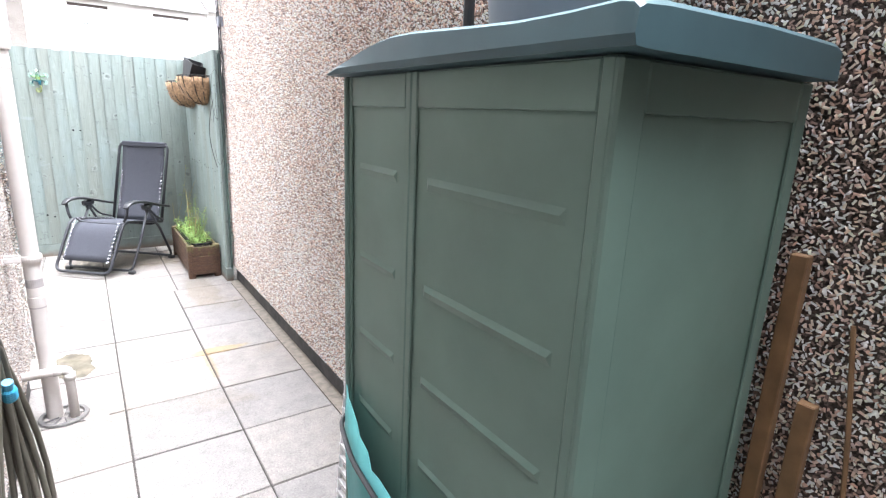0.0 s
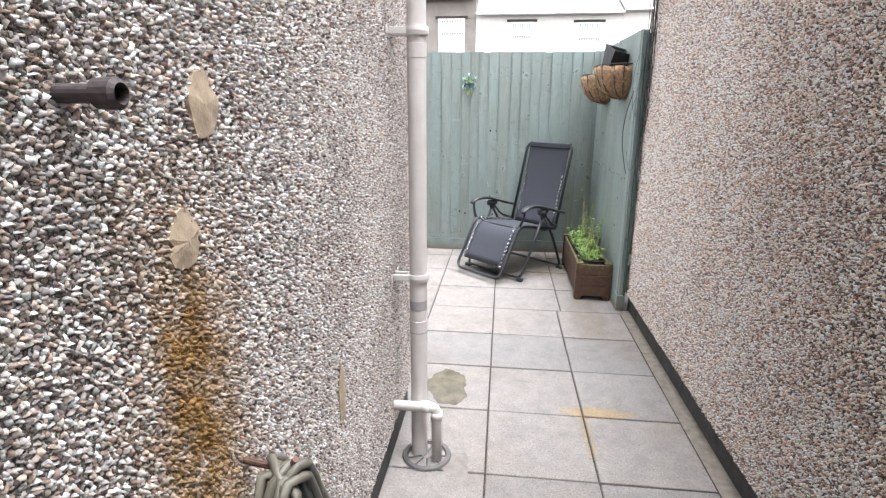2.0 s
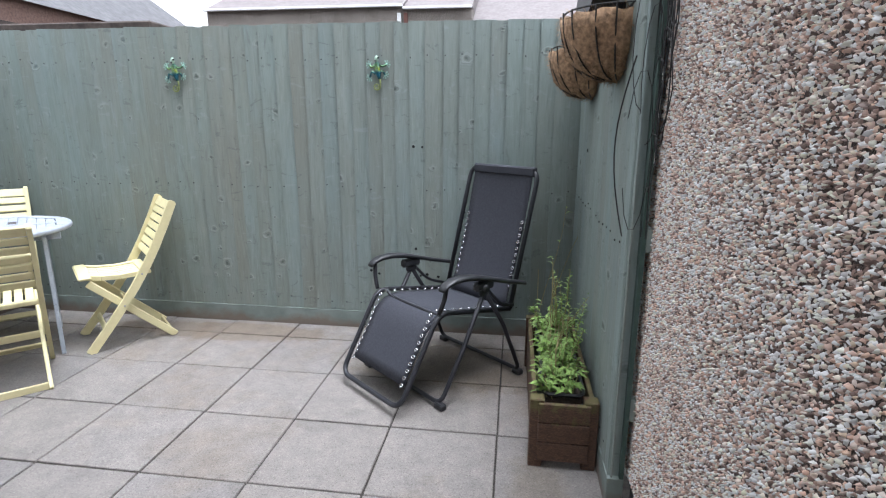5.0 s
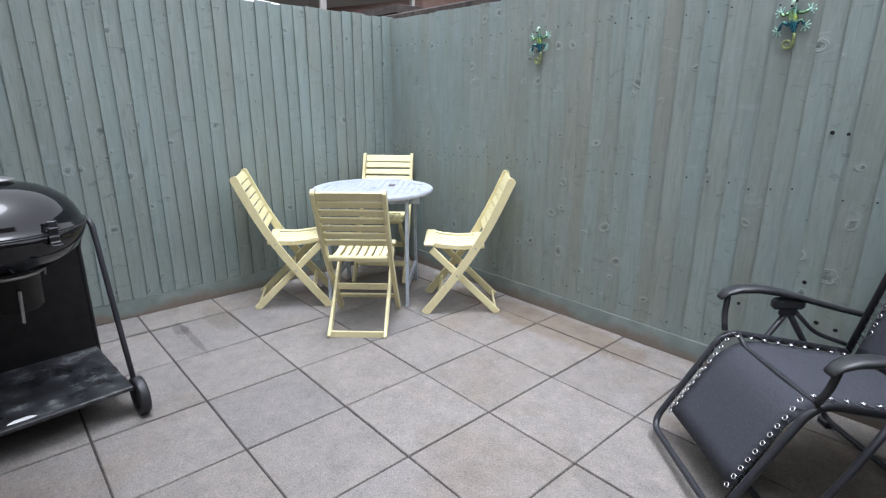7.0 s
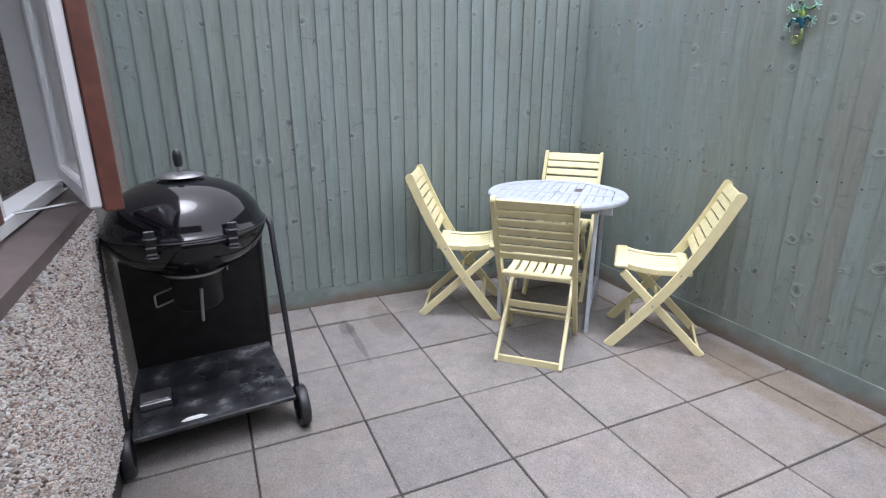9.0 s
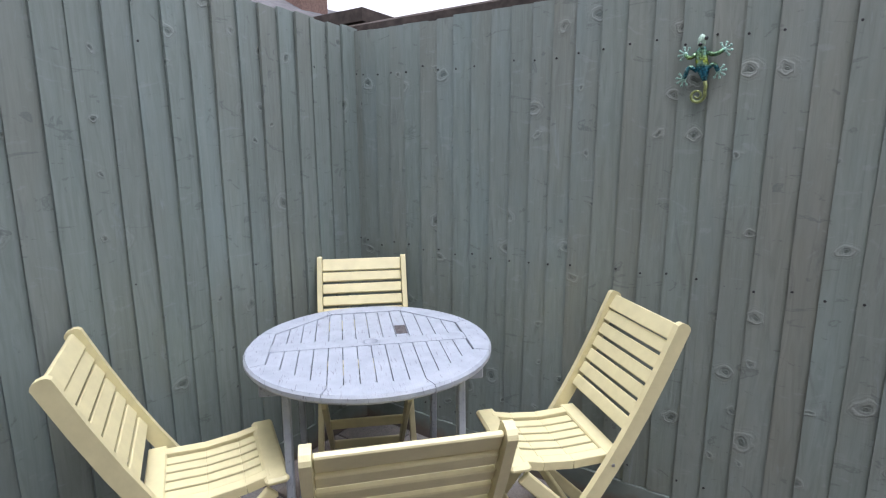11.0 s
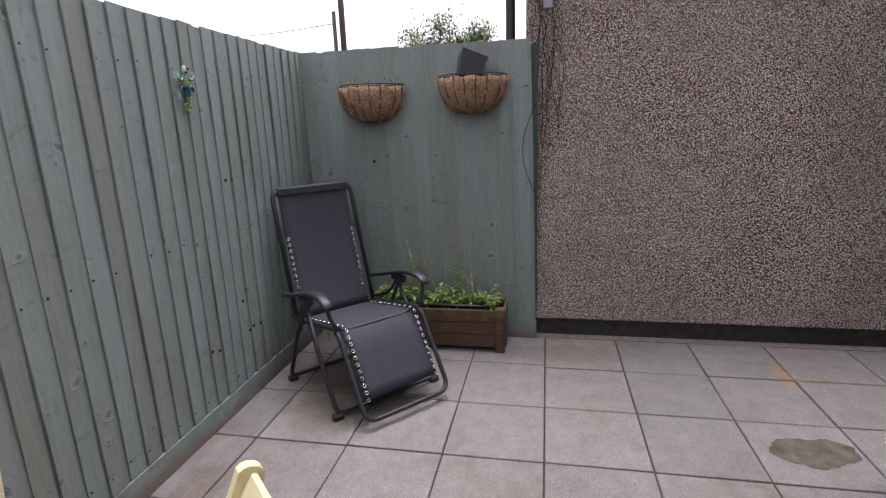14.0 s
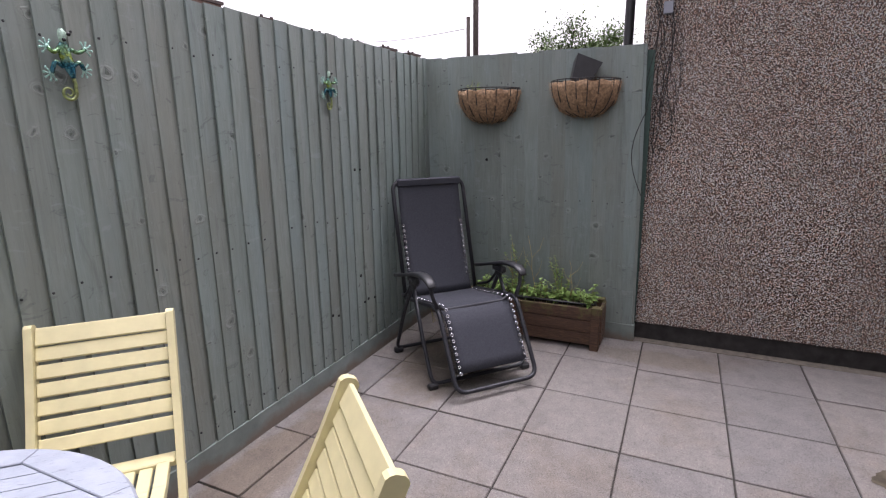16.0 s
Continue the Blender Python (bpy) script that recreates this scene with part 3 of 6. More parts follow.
# ---- folding chairs ----
def stile(bm, pts, w, d):
    """A sawn bar of section w x d that follows a bend in the y-z plane, with a rounded head."""
    rings = []
    for i, p in enumerate(pts):
        a, b = pts[max(0, i - 1)], pts[min(len(pts) - 1, i + 1)]
        t = (b - a).normalized()
        n = Vector((0, t.z, -t.y))
        k = d / 2
        ring = [p + Vector((-w / 2, 0, 0)) + n * k, p + Vector((w / 2, 0, 0)) + n * k, p + Vector((w / 2, 0, 0)) - n * k, p + Vector((-w / 2, 0, 0)) - n * k]
        rings.append([bm.verts.new(q) for q in ring])
    for f, u in ((1.0, 0.75), (1.6, 0.35)):
        t = (pts[-1] - pts[-2]).normalized()
        n = Vector((0, t.z, -t.y))
        p = pts[-1] + t * 0.008 * f
        k = d / 2 * u
        rings.append([bm.verts.new(q) for q in (p + Vector((-w / 2, 0, 0)) + n * k, p + Vector((w / 2, 0, 0)) + n * k, p + Vector((w / 2, 0, 0)) - n * k, p + Vector((-w / 2, 0, 0)) - n * k)])
    for a, b in zip(rings, rings[1:]):
        for i in range(4):
            bm.faces.new((a[i], a[(i + 1) % 4], b[(i + 1) % 4], b[i]))
    bm.faces.new(rings[0][::-1])
    bm.faces.new(rings[-1])
    es = [e for e in bm.edges if len(e.link_faces) == 2 and e.calc_face_angle(0) > 0.7]
    bmesh.ops.bevel(bm, geom=es, offset=0.003, segments=1, affect="EDGES")


def folding_chair(m):
    root = thing("folding_chair", "cream-yellow slatted wooden folding chair at the round table", "chair", m, "chairs round the table")
    H, W = 0.868, 0.19
    top, foot = Vector((0, -0.292, H)), Vector((0, 0.240, 0))
    for s in (-1, 1):
        bm = bmesh.new()
        bow = [foot.lerp(top, t) + Vector((s * W, -0.05 * math.sin(math.pi * t), 0)) for t in (0, 0.15, 0.3, 0.42, 0.5, 0.58, 0.7, 0.85, 1.0)]
        stile(bm, bow, 0.022, 0.048)
        part("back_leg", bm, M_YELLOW, root)
        bm = bmesh.new()
        beam(bm, (s * (W - 0.026), 0.20, 0.425), (s * (W - 0.026), -0.235, 0.0), 0.044, 0.020, (1, 0, 0), 0.004)
        part("front_leg", bm, M_YELLOW, root)
    along = (foot - top).normalized()
    n = Vector((0, along.z, -along.y))
    for k in range(7):
        t = 1 - (0.028 + 0.057 * k) / (foot - top).length
        c = foot.lerp(top, t) + Vector((0, -0.05 * math.sin(math.pi * t), 0))
        h = 0.056 if k == 0 else 0.043
        bm = bmesh.new()
        beam(bm, (-W + 0.012, c.y, c.z), (W - 0.012, c.y, c.z), 0.014, h, tuple(along), 0.003)
        part("back_slat", bm, M_YELLOW, root)
    for k in range(7):
        x = -W + 0.05 + k * (2 * W - 0.10) / 6
        bm = bmesh.new()
        edge = k in (0, 6)
        for p, q in (((x, -0.09, 0.442), (x, 0.03, 0.436)), ((x, 0.03, 0.436), (x, 0.13, 0.444)), ((x, 0.13, 0.444), (x, 0.20, 0.458))):
            beam(bm, p, q, 0.036, 0.030 if edge else 0.014, (0, 0, 1), 0.002)
        part("seat_slat", bm, M_YELLOW, root)
    bm = bmesh.new()
    beam(bm, (-W + 0.014, -0.108, 0.447), (W - 0.014, -0.108, 0.447), 0.055, 0.022, (0, 0, 1), 0.004)
    part("seat_edge", bm, M_YELLOW, root)
    bm = bmesh.new()
    v = box(bm, (-W + 0.004, 0.178, 0.449), (W - 0.004, 0.246, 0.471), 0.008)
    part("seat_edge", bm, M_YELLOW, root)
    for t, off in ((0.13, 0), (0.72, 0)):
        p = Vector((0, 0.20, 0.425)).lerp(Vector((0, -0.235, 0.0)), 0.96 if t == 0.13 else 0.45)
        bm = bmesh.new()
        beam(bm, (-W + 0.03, p.y, p.z), (W - 0.03, p.y, p.z), 0.014, 0.04, (0, 0, 1), 0.003)
        part("stretcher", bm, M_YELLOW, root)
    p = foot.lerp(top, 0.14) + Vector((0, -0.05 * math.sin(math.pi * 0.14), 0))
    for s in (-1, 1):
        bm = bmesh.new()
        lathe(bm, [(0, 0), (0.006, 0), (0.006, 0.002), (0, 0.003)], 10, pose(s * (W + 0.011), -0.08, 0.445, 0, 90 * s, 0))
        part("seat_bolt", bm, M_STEEL, root)
    bm = bmesh.new()
    beam(bm, (-W, p.y, p.z), (W, p.y, p.z), 0.014, 0.034, tuple(along), 0.003)
    part("stretcher", bm, M_YELLOW, root)
    for s in (-1, 1):
        bm = bmesh.new()
        lathe(bm, [(0, 0), (0.006, 0), (0.006, 0.002), (0, 0.003)], 10, pose(s * (W + 0.011), 0.035, 0.262, 0, 90 * s, 0))
        part("pivot_bolt", bm, M_STEEL, root)
    return root


def facing(x, y, fx, fy, z=0.0):
    return pose(x, y, z, 0, 0, math.degrees(math.atan2(-fx, fy)))


chair = folding_chair(facing(-2.102, 5.067, -0.725, 0.688))
copy_thing(chair, facing(-1.928, 5.743, -0.683, -0.730))
copy_thing(chair, facing(-2.765, 4.935, 0.506, 0.863))
copy_thing(chair, facing(-2.785, 5.715, 0.687, -0.727) @ Matrix.Scale(1.04, 4, (0, 0, 1)))


# ---- table ----
M_BARE = plain("bare_weathered_wood", srgb(78, 74, 74), 0.85, vary=0.5, scale=70)


def garden_table(m):
    root = thing("garden_table", "round slatted wooden folding table with worn pale blue-grey paint", "table", m)
    R, Z = 0.41, 0.757
    top = new("tabletop")
    top.parent = root
    for k0 in range(8):
        rim = bmesh.new()
        a0, a1 = math.radians(22.5 + 45 * k0 + 0.16), math.radians(67.5 + 45 * k0 - 0.16)
        cols = []
        for k in range(9):
            a = a0 + (a1 - a0) * k / 8
            r = 0.355 * math.cos(math.radians(22.5)) / math.cos(a - math.radians(45 + 45 * k0))
            cols.append([rim.verts.new((q * math.cos(a), q * math.sin(a), z)) for q, z in ((r, Z - 0.028), (R - 0.006, Z - 0.028), (R, Z - 0.02), (R, Z - 0.008), (R - 0.007, Z), (r + 0.002, Z), (r, Z - 0.002))])
        for p, q in zip(cols, cols[1:]):
            for i in range(7):
                rim.faces.new((p[i], q[i], q[(i + 1) % 7], p[(i + 1) % 7]))
        rim.faces.new(cols[0])
        rim.faces.new(cols[-1][::-1])
        bmesh.ops.recalc_face_normals(rim, faces=rim.faces[:])
        part("rim_segment", rim, M_TABLE, top)
    bm = bmesh.new()
    for s in (-1, 1):
        box(bm, (min(s * 0.033, s * 0.35), -0.033, Z - 0.02), (max(s * 0.033, s * 0.35), 0.033, Z - 0.002), 0.001)
    loops = []
    for k in range(32):
        a = 2 * math.pi * k / 32
        c, d = math.cos(a), math.sin(a)
        q = 0.033 / max(abs(c), abs(d))
        loops.append([bm.verts.new(v) for v in ((q * c, q * d, Z - 0.002), (0.026 * c, 0.026 * d, Z - 0.002), (0.026 * c, 0.026 * d, Z - 0.02))])
    for k in range(32):
        p, q = loops[k], loops[(k + 1) % 32]
        bm.faces.new((p[1], p[0], q[0], q[1]))
        bm.faces.new((p[2], p[1], q[1], q[2]))
    part("crossbar", bm, M_TABLE, top)
    rr = 0.355 * math.cos(math.radians(22.5)) - 0.002
    lim = lambda x: min(rr, rr * math.sqrt(2) - abs(x))
    for s in (-1, 1):
        for k in range(14):
            x0 = -0.3255 + k * 0.0465
            x1 = x0 + 0.0435
            bm = bmesh.new()
            outline = [(x0, 0.035), (x1, 0.035), (x1, lim(x1))]
            for xb in ((rr * math.sqrt(2) - rr), -(rr * math.sqrt(2) - rr)):
                if x0 < xb < x1:
                    outline.append((xb, rr))
            outline.append((x0, lim(x0)))
            if s < 0:
                outline = [(x, -y) for x, y in outline][::-1]
            lo, hi = [bm.verts.new((x, y, Z - 0.018)) for x, y in outline], [bm.verts.new((x, y, Z - 0.003)) for x, y in outline]
            n = len(outline)
            bm.faces.new(hi)
            bm.faces.new(lo[::-1])
            for q in range(n):
                bm.faces.new((lo[q], lo[(q + 1) % n], hi[(q + 1) % n], hi[q]))
            part("plank", bm, M_TABLE, top)
    bm = bmesh.new()
    lathe(bm, [(0.0, Z - 0.021), (0.024, Z - 0.021), (0.0245, Z - 0.0015), (0.0275, Z - 0.0005), (0.029, Z - 0.0018)], 28)
    part("parasol_hole_cup", bm, M_TABLE, top, "dull metal cup in the parasol hole", True)
    bm = bmesh.new()
    box(bm, (0.0945, 0.06, Z - 0.0035), (0.1350, 0.150, Z - 0.0022))
    part("bare_spot", bm, M_BARE, top, "bare dark spot where the paint has gone")
    for s in (-1, 1):
        bm = bmesh.new()
        beam(bm, (-0.34, s * 0.20, Z - 0.052), (0.34, s * 0.20, Z - 0.052), 0.022, 0.04, (0, 0, 1))
        part("apron", bm, M_TABLE, root)
    for sx in (-1, 1):
        for sy in (-1, 1):
            bm = bmesh.new()
            beam(bm, (sx * 0.26, sy * 0.235, Z - 0.04), (sx * 0.26, sy * 0.27, 0.0), 0.022, 0.042, (0, 1, 0))
            part("leg", bm, M_TABLE, root)
        for z in (0.14, Z - 0.07):
            bm = bmesh.new()
            beam(bm, (sx * 0.26, -0.26, z), (sx * 0.26, 0.26, z), 0.018, 0.04, (0, 0, 1))
            part("stretcher", bm, M_TABLE, root)
    return root


garden_table(pose(-2.50, 5.437, 0, 0, 0, 45))


# ---- reclining garden chair ----
def lounger(m):
    root = thing("reclining_chair", "black tubular steel recliner with laced dark mesh fabric", "chair", m)
    W = 0.255
    head, hip, knee, toe = (-0.462, 1.108), (-0.262, 0.375), (0.25, 0.468), (0.492, 0.055)
    P = lambda x, yz: (x, yz[0], yz[1])
    bm = bmesh.new()
    tube(bm, rounded([P(-W, hip), P(-W, head), P(W, head), P(W, hip)], 0.07, 6), 0.013, 10)
    part("back_frame", bm, M_BLACKTUBE, root, smooth=True)
    bm = bmesh.new()
    tube(bm, rounded([P(-W, hip), P(-W, knee), P(-W, toe), P(W, toe), P(W, knee), P(W, hip)], 0.07, 6), 0.013, 10)
    part("seat_frame", bm, M_BLACKTUBE, root, smooth=True)

    def panel(name, path, sag, w=W - 0.035):
        bm = bmesh.new()
        grid = []
        for i, p in enumerate(path):
            a, b = path[max(0, i - 1)], path[min(len(path) - 1, i + 1)]
            d = (b - a).normalized()
            nrm, u = Vector((-d.y, d.x)), i / (len(path) - 1)
            row = []
            for j in range(9):
                k = -sag * math.sin(math.pi * u) * (0.5 + 0.5 * math.sin(math.pi * j / 8))
                q = p + nrm * k
                row.append(bm.verts.new((-w + 2 * w * j / 8, q.x, q.y)))
            grid.append(row)
        for r, q in zip(grid, grid[1:]):
            for j in range(8):
                bm.faces.new((r[j], r[j + 1], q[j + 1], q[j]))
        ob = part(name, bm, M_FABRIC, root, smooth=True)
        ob.modifiers.new("thickness", "SOLIDIFY").thickness = 0.004

    def flat_path(corners, r):
        path = rounded([(x, y, 0) for x, y in corners], r, 8)
        out = []
        for p, q in zip(path, path[1:]):
            n = max(1, int((q - p).length / 0.05))
            out += [p.lerp(q, t / n) for t in range(n)]
        return [Vector((p.x, p.y)) for p in out + [path[-1]]]

    hip_v, head_v, knee_v, toe_v = Vector(hip), Vector(head), Vector(knee), Vector(toe)
    toe_end = toe_v + (knee_v - toe_v).normalized() * 0.10
    ba, bb, sa, sb, la, lb = hip_v, head_v, hip_v, knee_v, knee_v, toe_end
    panel("back_panel", flat_path((hip, head), 0.01), -0.03)
    panel("seat_panel", flat_path((hip, knee, tuple(toe_end)), 0.14), 0.012)
    bm = bmesh.new()
    box(bm, (-W + 0.02, head[0] - 0.018, head[1] - 0.035), (W - 0.03, head[0] + 0.02, head[1] + 0.016), 0.008)
    part("head_hem", bm, M_FABRIC, root)
    bm = bmesh.new()
    tube(bm, [(0.0085 * math.cos(t * math.pi / 4), 0.0085 * math.sin(t * math.pi / 4), 0.005) for t in range(8)], 0.003, 5, True)
    ring_mesh = mesh_of(bm, "eyelet", M_CHROME, True)
    for (a, b, count, u0, u1) in ((ba, bb, 14, 0.0, 0.62), (la, lb, 11, 0.05, 1.0), (sa, sb, 9, 0.1, 0.95)):
        for s in (-1, 1):
            cord = bmesh.new()
            zig = []
            d = (b - a).normalized()
            for k in range(count):
                q = a.lerp(b, u0 + (u1 - u0) * k / (count - 1))
                ob = new("eyelet", ring_mesh)
                ob.parent = root
                ob.matrix_basis = Matrix.Translation((s * (W - 0.045), q.x, q.y)) @ Matrix.Rotation(math.atan2(d.y, d.x), 4, "X")
                zig += [(s * (W - 0.045), q.x, q.y + 0.004), (s * (W - 0.004), q.x + d.x * 0.018, q.y + d.y * 0.018 + 0.006)]
            tube(cord, zig, 0.0022, 5)
            part("lacing", cord, M_BLACKTUBE, root)
    for s in (-1, 1):
        x = s * (W + 0.040)
        bm = bmesh.new()
        prof = [(-0.335, 0.513, 0.012, 0.016), (-0.325, 0.52, 0.018, 0.022), (-0.22, 0.546, 0.021, 0.022), (-0.11, 0.577, 0.024, 0.022), (-0.02, 0.603, 0.028, 0.024), (0.06, 0.622, 0.031, 0.026), (0.13, 0.632, 0.032, 0.026), (0.20, 0.630, 0.031, 0.024), (0.245, 0.616, 0.028, 0.02), (0.268, 0.596, 0.022, 0.014)]
        rows = []
        for y0, z0, hw, th in prof:
            rows.append([bm.verts.new((x + hw * ux, y0, z0 + th * uz)) for ux, uz in ((-1, -0.1), (-0.92, 0.32), (-0.5, 0.5), (0.5, 0.5), (0.92, 0.32), (1, -0.1), (0.7, -0.5), (-0.7, -0.5))])
        for p, q in zip(rows, rows[1:]):
            for k in range(8):
                bm.faces.new((p[k], p[(k + 1) % 8], q[(k + 1) % 8], q[k]))
        bm.faces.new(rows[0])
        bm.faces.new(rows[-1][::-1])
        bmesh.ops.recalc_face_normals(bm, faces=bm.faces[:])
        part("armrest", bm, M_BLACKPLASTIC, root, smooth=True)
        bm = bmesh.new()
        tube(bm, rounded([(x, 0.236, 0.61), (x - s * 0.01, 0.245, 0.53), (x - s * 0.038, 0.25, 0.47)], 0.03), 0.0115, 8)
        part("arm_support", bm, M_BLACKTUBE, root, smooth=True)
        bm = bmesh.new()
        tube(bm, rounded([(x, -0.045, 0.535), (x, -0.14, 0.44), (x - s * 0.02, -0.262, 0.40)], 0.05), 0.009, 8)
        part("brace", bm, M_BLACKTUBE, root, smooth=True)
        bm = bmesh.new()
        box(bm, (x - 0.02, -0.075, 0.545), (x + 0.02, 0.055, 0.592), 0.012)
        box(bm, (x - 0.012, -0.05, 0.515), (x + 0.012, 0.02, 0.555), 0.008)
        part("arm_bracket", bm, M_BLACKPLASTIC, root)
        bm = bmesh.new()
        sphere(bm, (x + s * 0.022, -0.005, 0.56), 0.02, (0.6, 1, 1), 10)
        part("lock_knob", bm, M_BLACKPLASTIC, root, smooth=True)
    xl = W + 0.040
    bm = bmesh.new()
    tube(bm, rounded([(-xl, 0.0, 0.56), (-xl - 0.01, -0.15, 0.34), (-xl - 0.025, -0.285, 0.03), (xl + 0.025, -0.285, 0.03), (xl + 0.01, -0.15, 0.34), (xl, 0.0, 0.56)], 0.05), 0.012, 8)
    part("rear_leg", bm, M_BLACKTUBE, root, smooth=True)
    bm = bmesh.new()
    tube(bm, rounded([(-xl, -0.03, 0.56), (-xl - 0.012, 0.14, 0.26), (-xl - 0.015, 0.285, 0.03), (xl + 0.015, 0.285, 0.03), (xl + 0.012, 0.14, 0.26), (xl, -0.03, 0.56)], 0.05), 0.012, 8)
    part("front_leg", bm, M_BLACKTUBE, root, smooth=True)
    for z, y in ((0.355, -0.20), (0.43, 0.20)):
        bm = bmesh.new()
        tube(bm, rounded([(-W + 0.005, y, z + 0.035), (-W + 0.06, y, z), (W - 0.06, y, z), (W - 0.005, y, z + 0.035)], 0.04), 0.010, 8)
        part("crossbar", bm, M_BLACKTUBE, root, smooth=True)
    for sx in (-1, 1):
        for y in (-0.285, 0.285):
            bm = bmesh.new()
            box(bm, (sx * (xl + 0.012) - 0.03, y - 0.02, 0.0), (sx * (xl + 0.012) + 0.03, y + 0.02, 0.035), 0.008)
            part("rubber_foot", bm, M_BLACKPLASTIC, root)
    return root


lounger(facing(0.1615, 5.535, -0.653, -0.757))


# ---- kettle barbecue on its trolley ----
def barbecue(m):
    """Faces +y here."""
    root = thing("barbecue", "black enamel kettle barbecue on a sooty wheeled trolley", "barbecue", m)
    W, ZR = 0.325, 0.86
    bm = bmesh.new()
    lathe(bm, [(0.0, ZR + 0.175), (0.05, ZR + 0.174), (0.10, ZR + 0.167), (0.15, ZR + 0.153), (0.195, ZR + 0.131), (0.232, ZR + 0.101), (0.258, ZR + 0.066), (0.273, ZR + 0.030), (0.278, ZR + 0.008), (0.289, ZR + 0.004), (0.290, ZR - 0.001), (0.275, ZR - 0.001)], 48)
    part("lid", bm, M_ENAMEL, root, "glossy black enamel dome lid", True)
    bm = bmesh.new()
    lathe(bm, [(0.27, ZR - 0.006), (0.288, ZR - 0.006), (0.283, ZR - 0.035), (0.270, ZR - 0.068), (0.247, ZR - 0.100), (0.213, ZR - 0.130), (0.168, ZR - 0.158), (0.115, ZR - 0.176), (0.06, ZR - 0.186), (0.0, ZR - 0.19)], 48)
    part("bowl", bm, M_ENAMEL, root, "", True)
    bm = bmesh.new()
    lathe(bm, [(0.0, ZR + 0.196), (0.04, ZR + 0.194), (0.084, ZR + 0.184), (0.086, ZR + 0.181), (0.0, ZR + 0.186)], 28)
    part("vent_plate", bm, M_STEEL, root, "dull steel vent plate", True)
    bm = bmesh.new()
    lathe(bm, [(0, ZR + 0.216), (0.011, ZR + 0.216), (0.015, ZR + 0.222), (0.017, ZR + 0.25), (0.014, ZR + 0.272), (0.008, ZR + 0.28), (0, ZR + 0.281)], 14)
    handle = part("lid_handle", bm, M_BLACKPLASTIC, root, smooth=True)
    bm = bmesh.new()
    lathe(bm, [(0, ZR + 0.17), (0.008, ZR + 0.17), (0.008, ZR + 0.218), (0, ZR + 0.218)], 12)
    part("stem", bm, M_STEEL, handle, "bright steel stem")
    bm = bmesh.new()
    lathe(bm, [(0.289, ZR - 0.008), (0.292, ZR - 0.004), (0.289, ZR)], 48)
    part("rim_band", bm, M_BLACKTUBE, root)
    for x in (-0.13, 0.13):
        y = math.sqrt(0.288 ** 2 - x * x)
        for z in (-0.045, 0.02):
            bm = bmesh.new()
            tube(bm, rounded([(x - 0.018, y, ZR + z), (x - 0.018, y + 0.03, ZR + z), (x + 0.018, y + 0.03, ZR + z), (x + 0.018, y, ZR + z)], 0.008), 0.004, 6)
            part("latch", bm, M_BLACKTUBE, root)
        bm = bmesh.new()
        box(bm, (x - 0.017, y + 0.002, ZR - 0.055), (x + 0.017, y + 0.012, ZR + 0.045), 0.003)
        part("latch_plate", bm, M_BLACKTUBE, root)
        for z in (-0.035, -0.012, 0.018):
            bm = bmesh.new()
            tube(bm, [(x - 0.016, y + 0.016, ZR + z), (x + 0.016, y + 0.016, ZR + z)], 0.0035, 6)
            part("latch_pin", bm, M_STEEL, root)
    bm = bmesh.new()
    lathe(bm, [(0.11, ZR - 0.175), (0.115, ZR - 0.19), (0.10, ZR - 0.20), (0.095, ZR - 0.33), (0.085, ZR - 0.34), (0, ZR - 0.34)], 28)
    part("ash_pot", bm, M_SOOT, root, smooth=True)
    bm = bmesh.new()
    lathe(bm, [(0.112, ZR - 0.195), (0.118, ZR - 0.19), (0.118, ZR - 0.182), (0.11, ZR - 0.18)], 28)
    part("pot_collar", bm, M_STEEL, root)
    bm = bmesh.new()
    beam(bm, (-0.01, 0.105, ZR - 0.24), (0.0, 0.12, ZR - 0.37), 0.022, 0.012, (1, 0, 0))
    part("vent_lever", bm, M_STEEL, root, "pale steel lever")
    bm = bmesh.new()
    tube(bm, rounded([(0.09, 0.05, ZR - 0.24), (0.15, 0.10, ZR - 0.24), (0.15, 0.10, ZR - 0.29), (0.09, 0.05, ZR - 0.29)], 0.01), 0.004, 6)
    part("pot_handle", bm, M_STEEL, root)
    bm = bmesh.new()
    box(bm, (-W + 0.03, -0.28, 0.13), (W - 0.03, 0.275, 0.15), 0.004)
    part("shelf", bm, M_SHELF, root, "black shelf marked with grease and ash")
    bm = bmesh.new()
    box(bm, (0.155, 0.0, 0.151), (0.265, 0.10, 0.178), 0.003)
    box(bm, (0.165, 0.012, 0.178), (0.255, 0.088, 0.182), 0.001)
    part("grease_tray", bm, M_STEEL, root, "small dull metal grease tray")
    bm = bmesh.new()
    vs = [bm.verts.new((0.085 + 0.042 * math.cos(a) * (1 + 0.25 * math.sin(3 * a)), 0.235 + 0.018 * math.sin(a) * (1 + 0.3 * math.cos(2 * a)), 0.1512)) for a in [k * math.pi / 8 for k in range(16)]]
    bm.faces.new(vs)
    part("ash_smear", bm, M_WHITE, root, "smear of white ash")
    bm = bmesh.new()
    box(bm, (-W + 0.03, -0.29, 0.13), (W - 0.03, -0.275, 0.66), 0.003)
    part("back_panel", bm, M_SOOT, root)
    bm = bmesh.new()
    tube(bm, [(-0.20 + 0.07 * math.cos(t * 0.22), -0.10, ZR - 0.25 + 0.085 * math.sin(t * 0.22)) for t in range(10)], 0.004, 6)
    part("tool_hook", bm, M_STEEL, root, "bent steel wire hook")
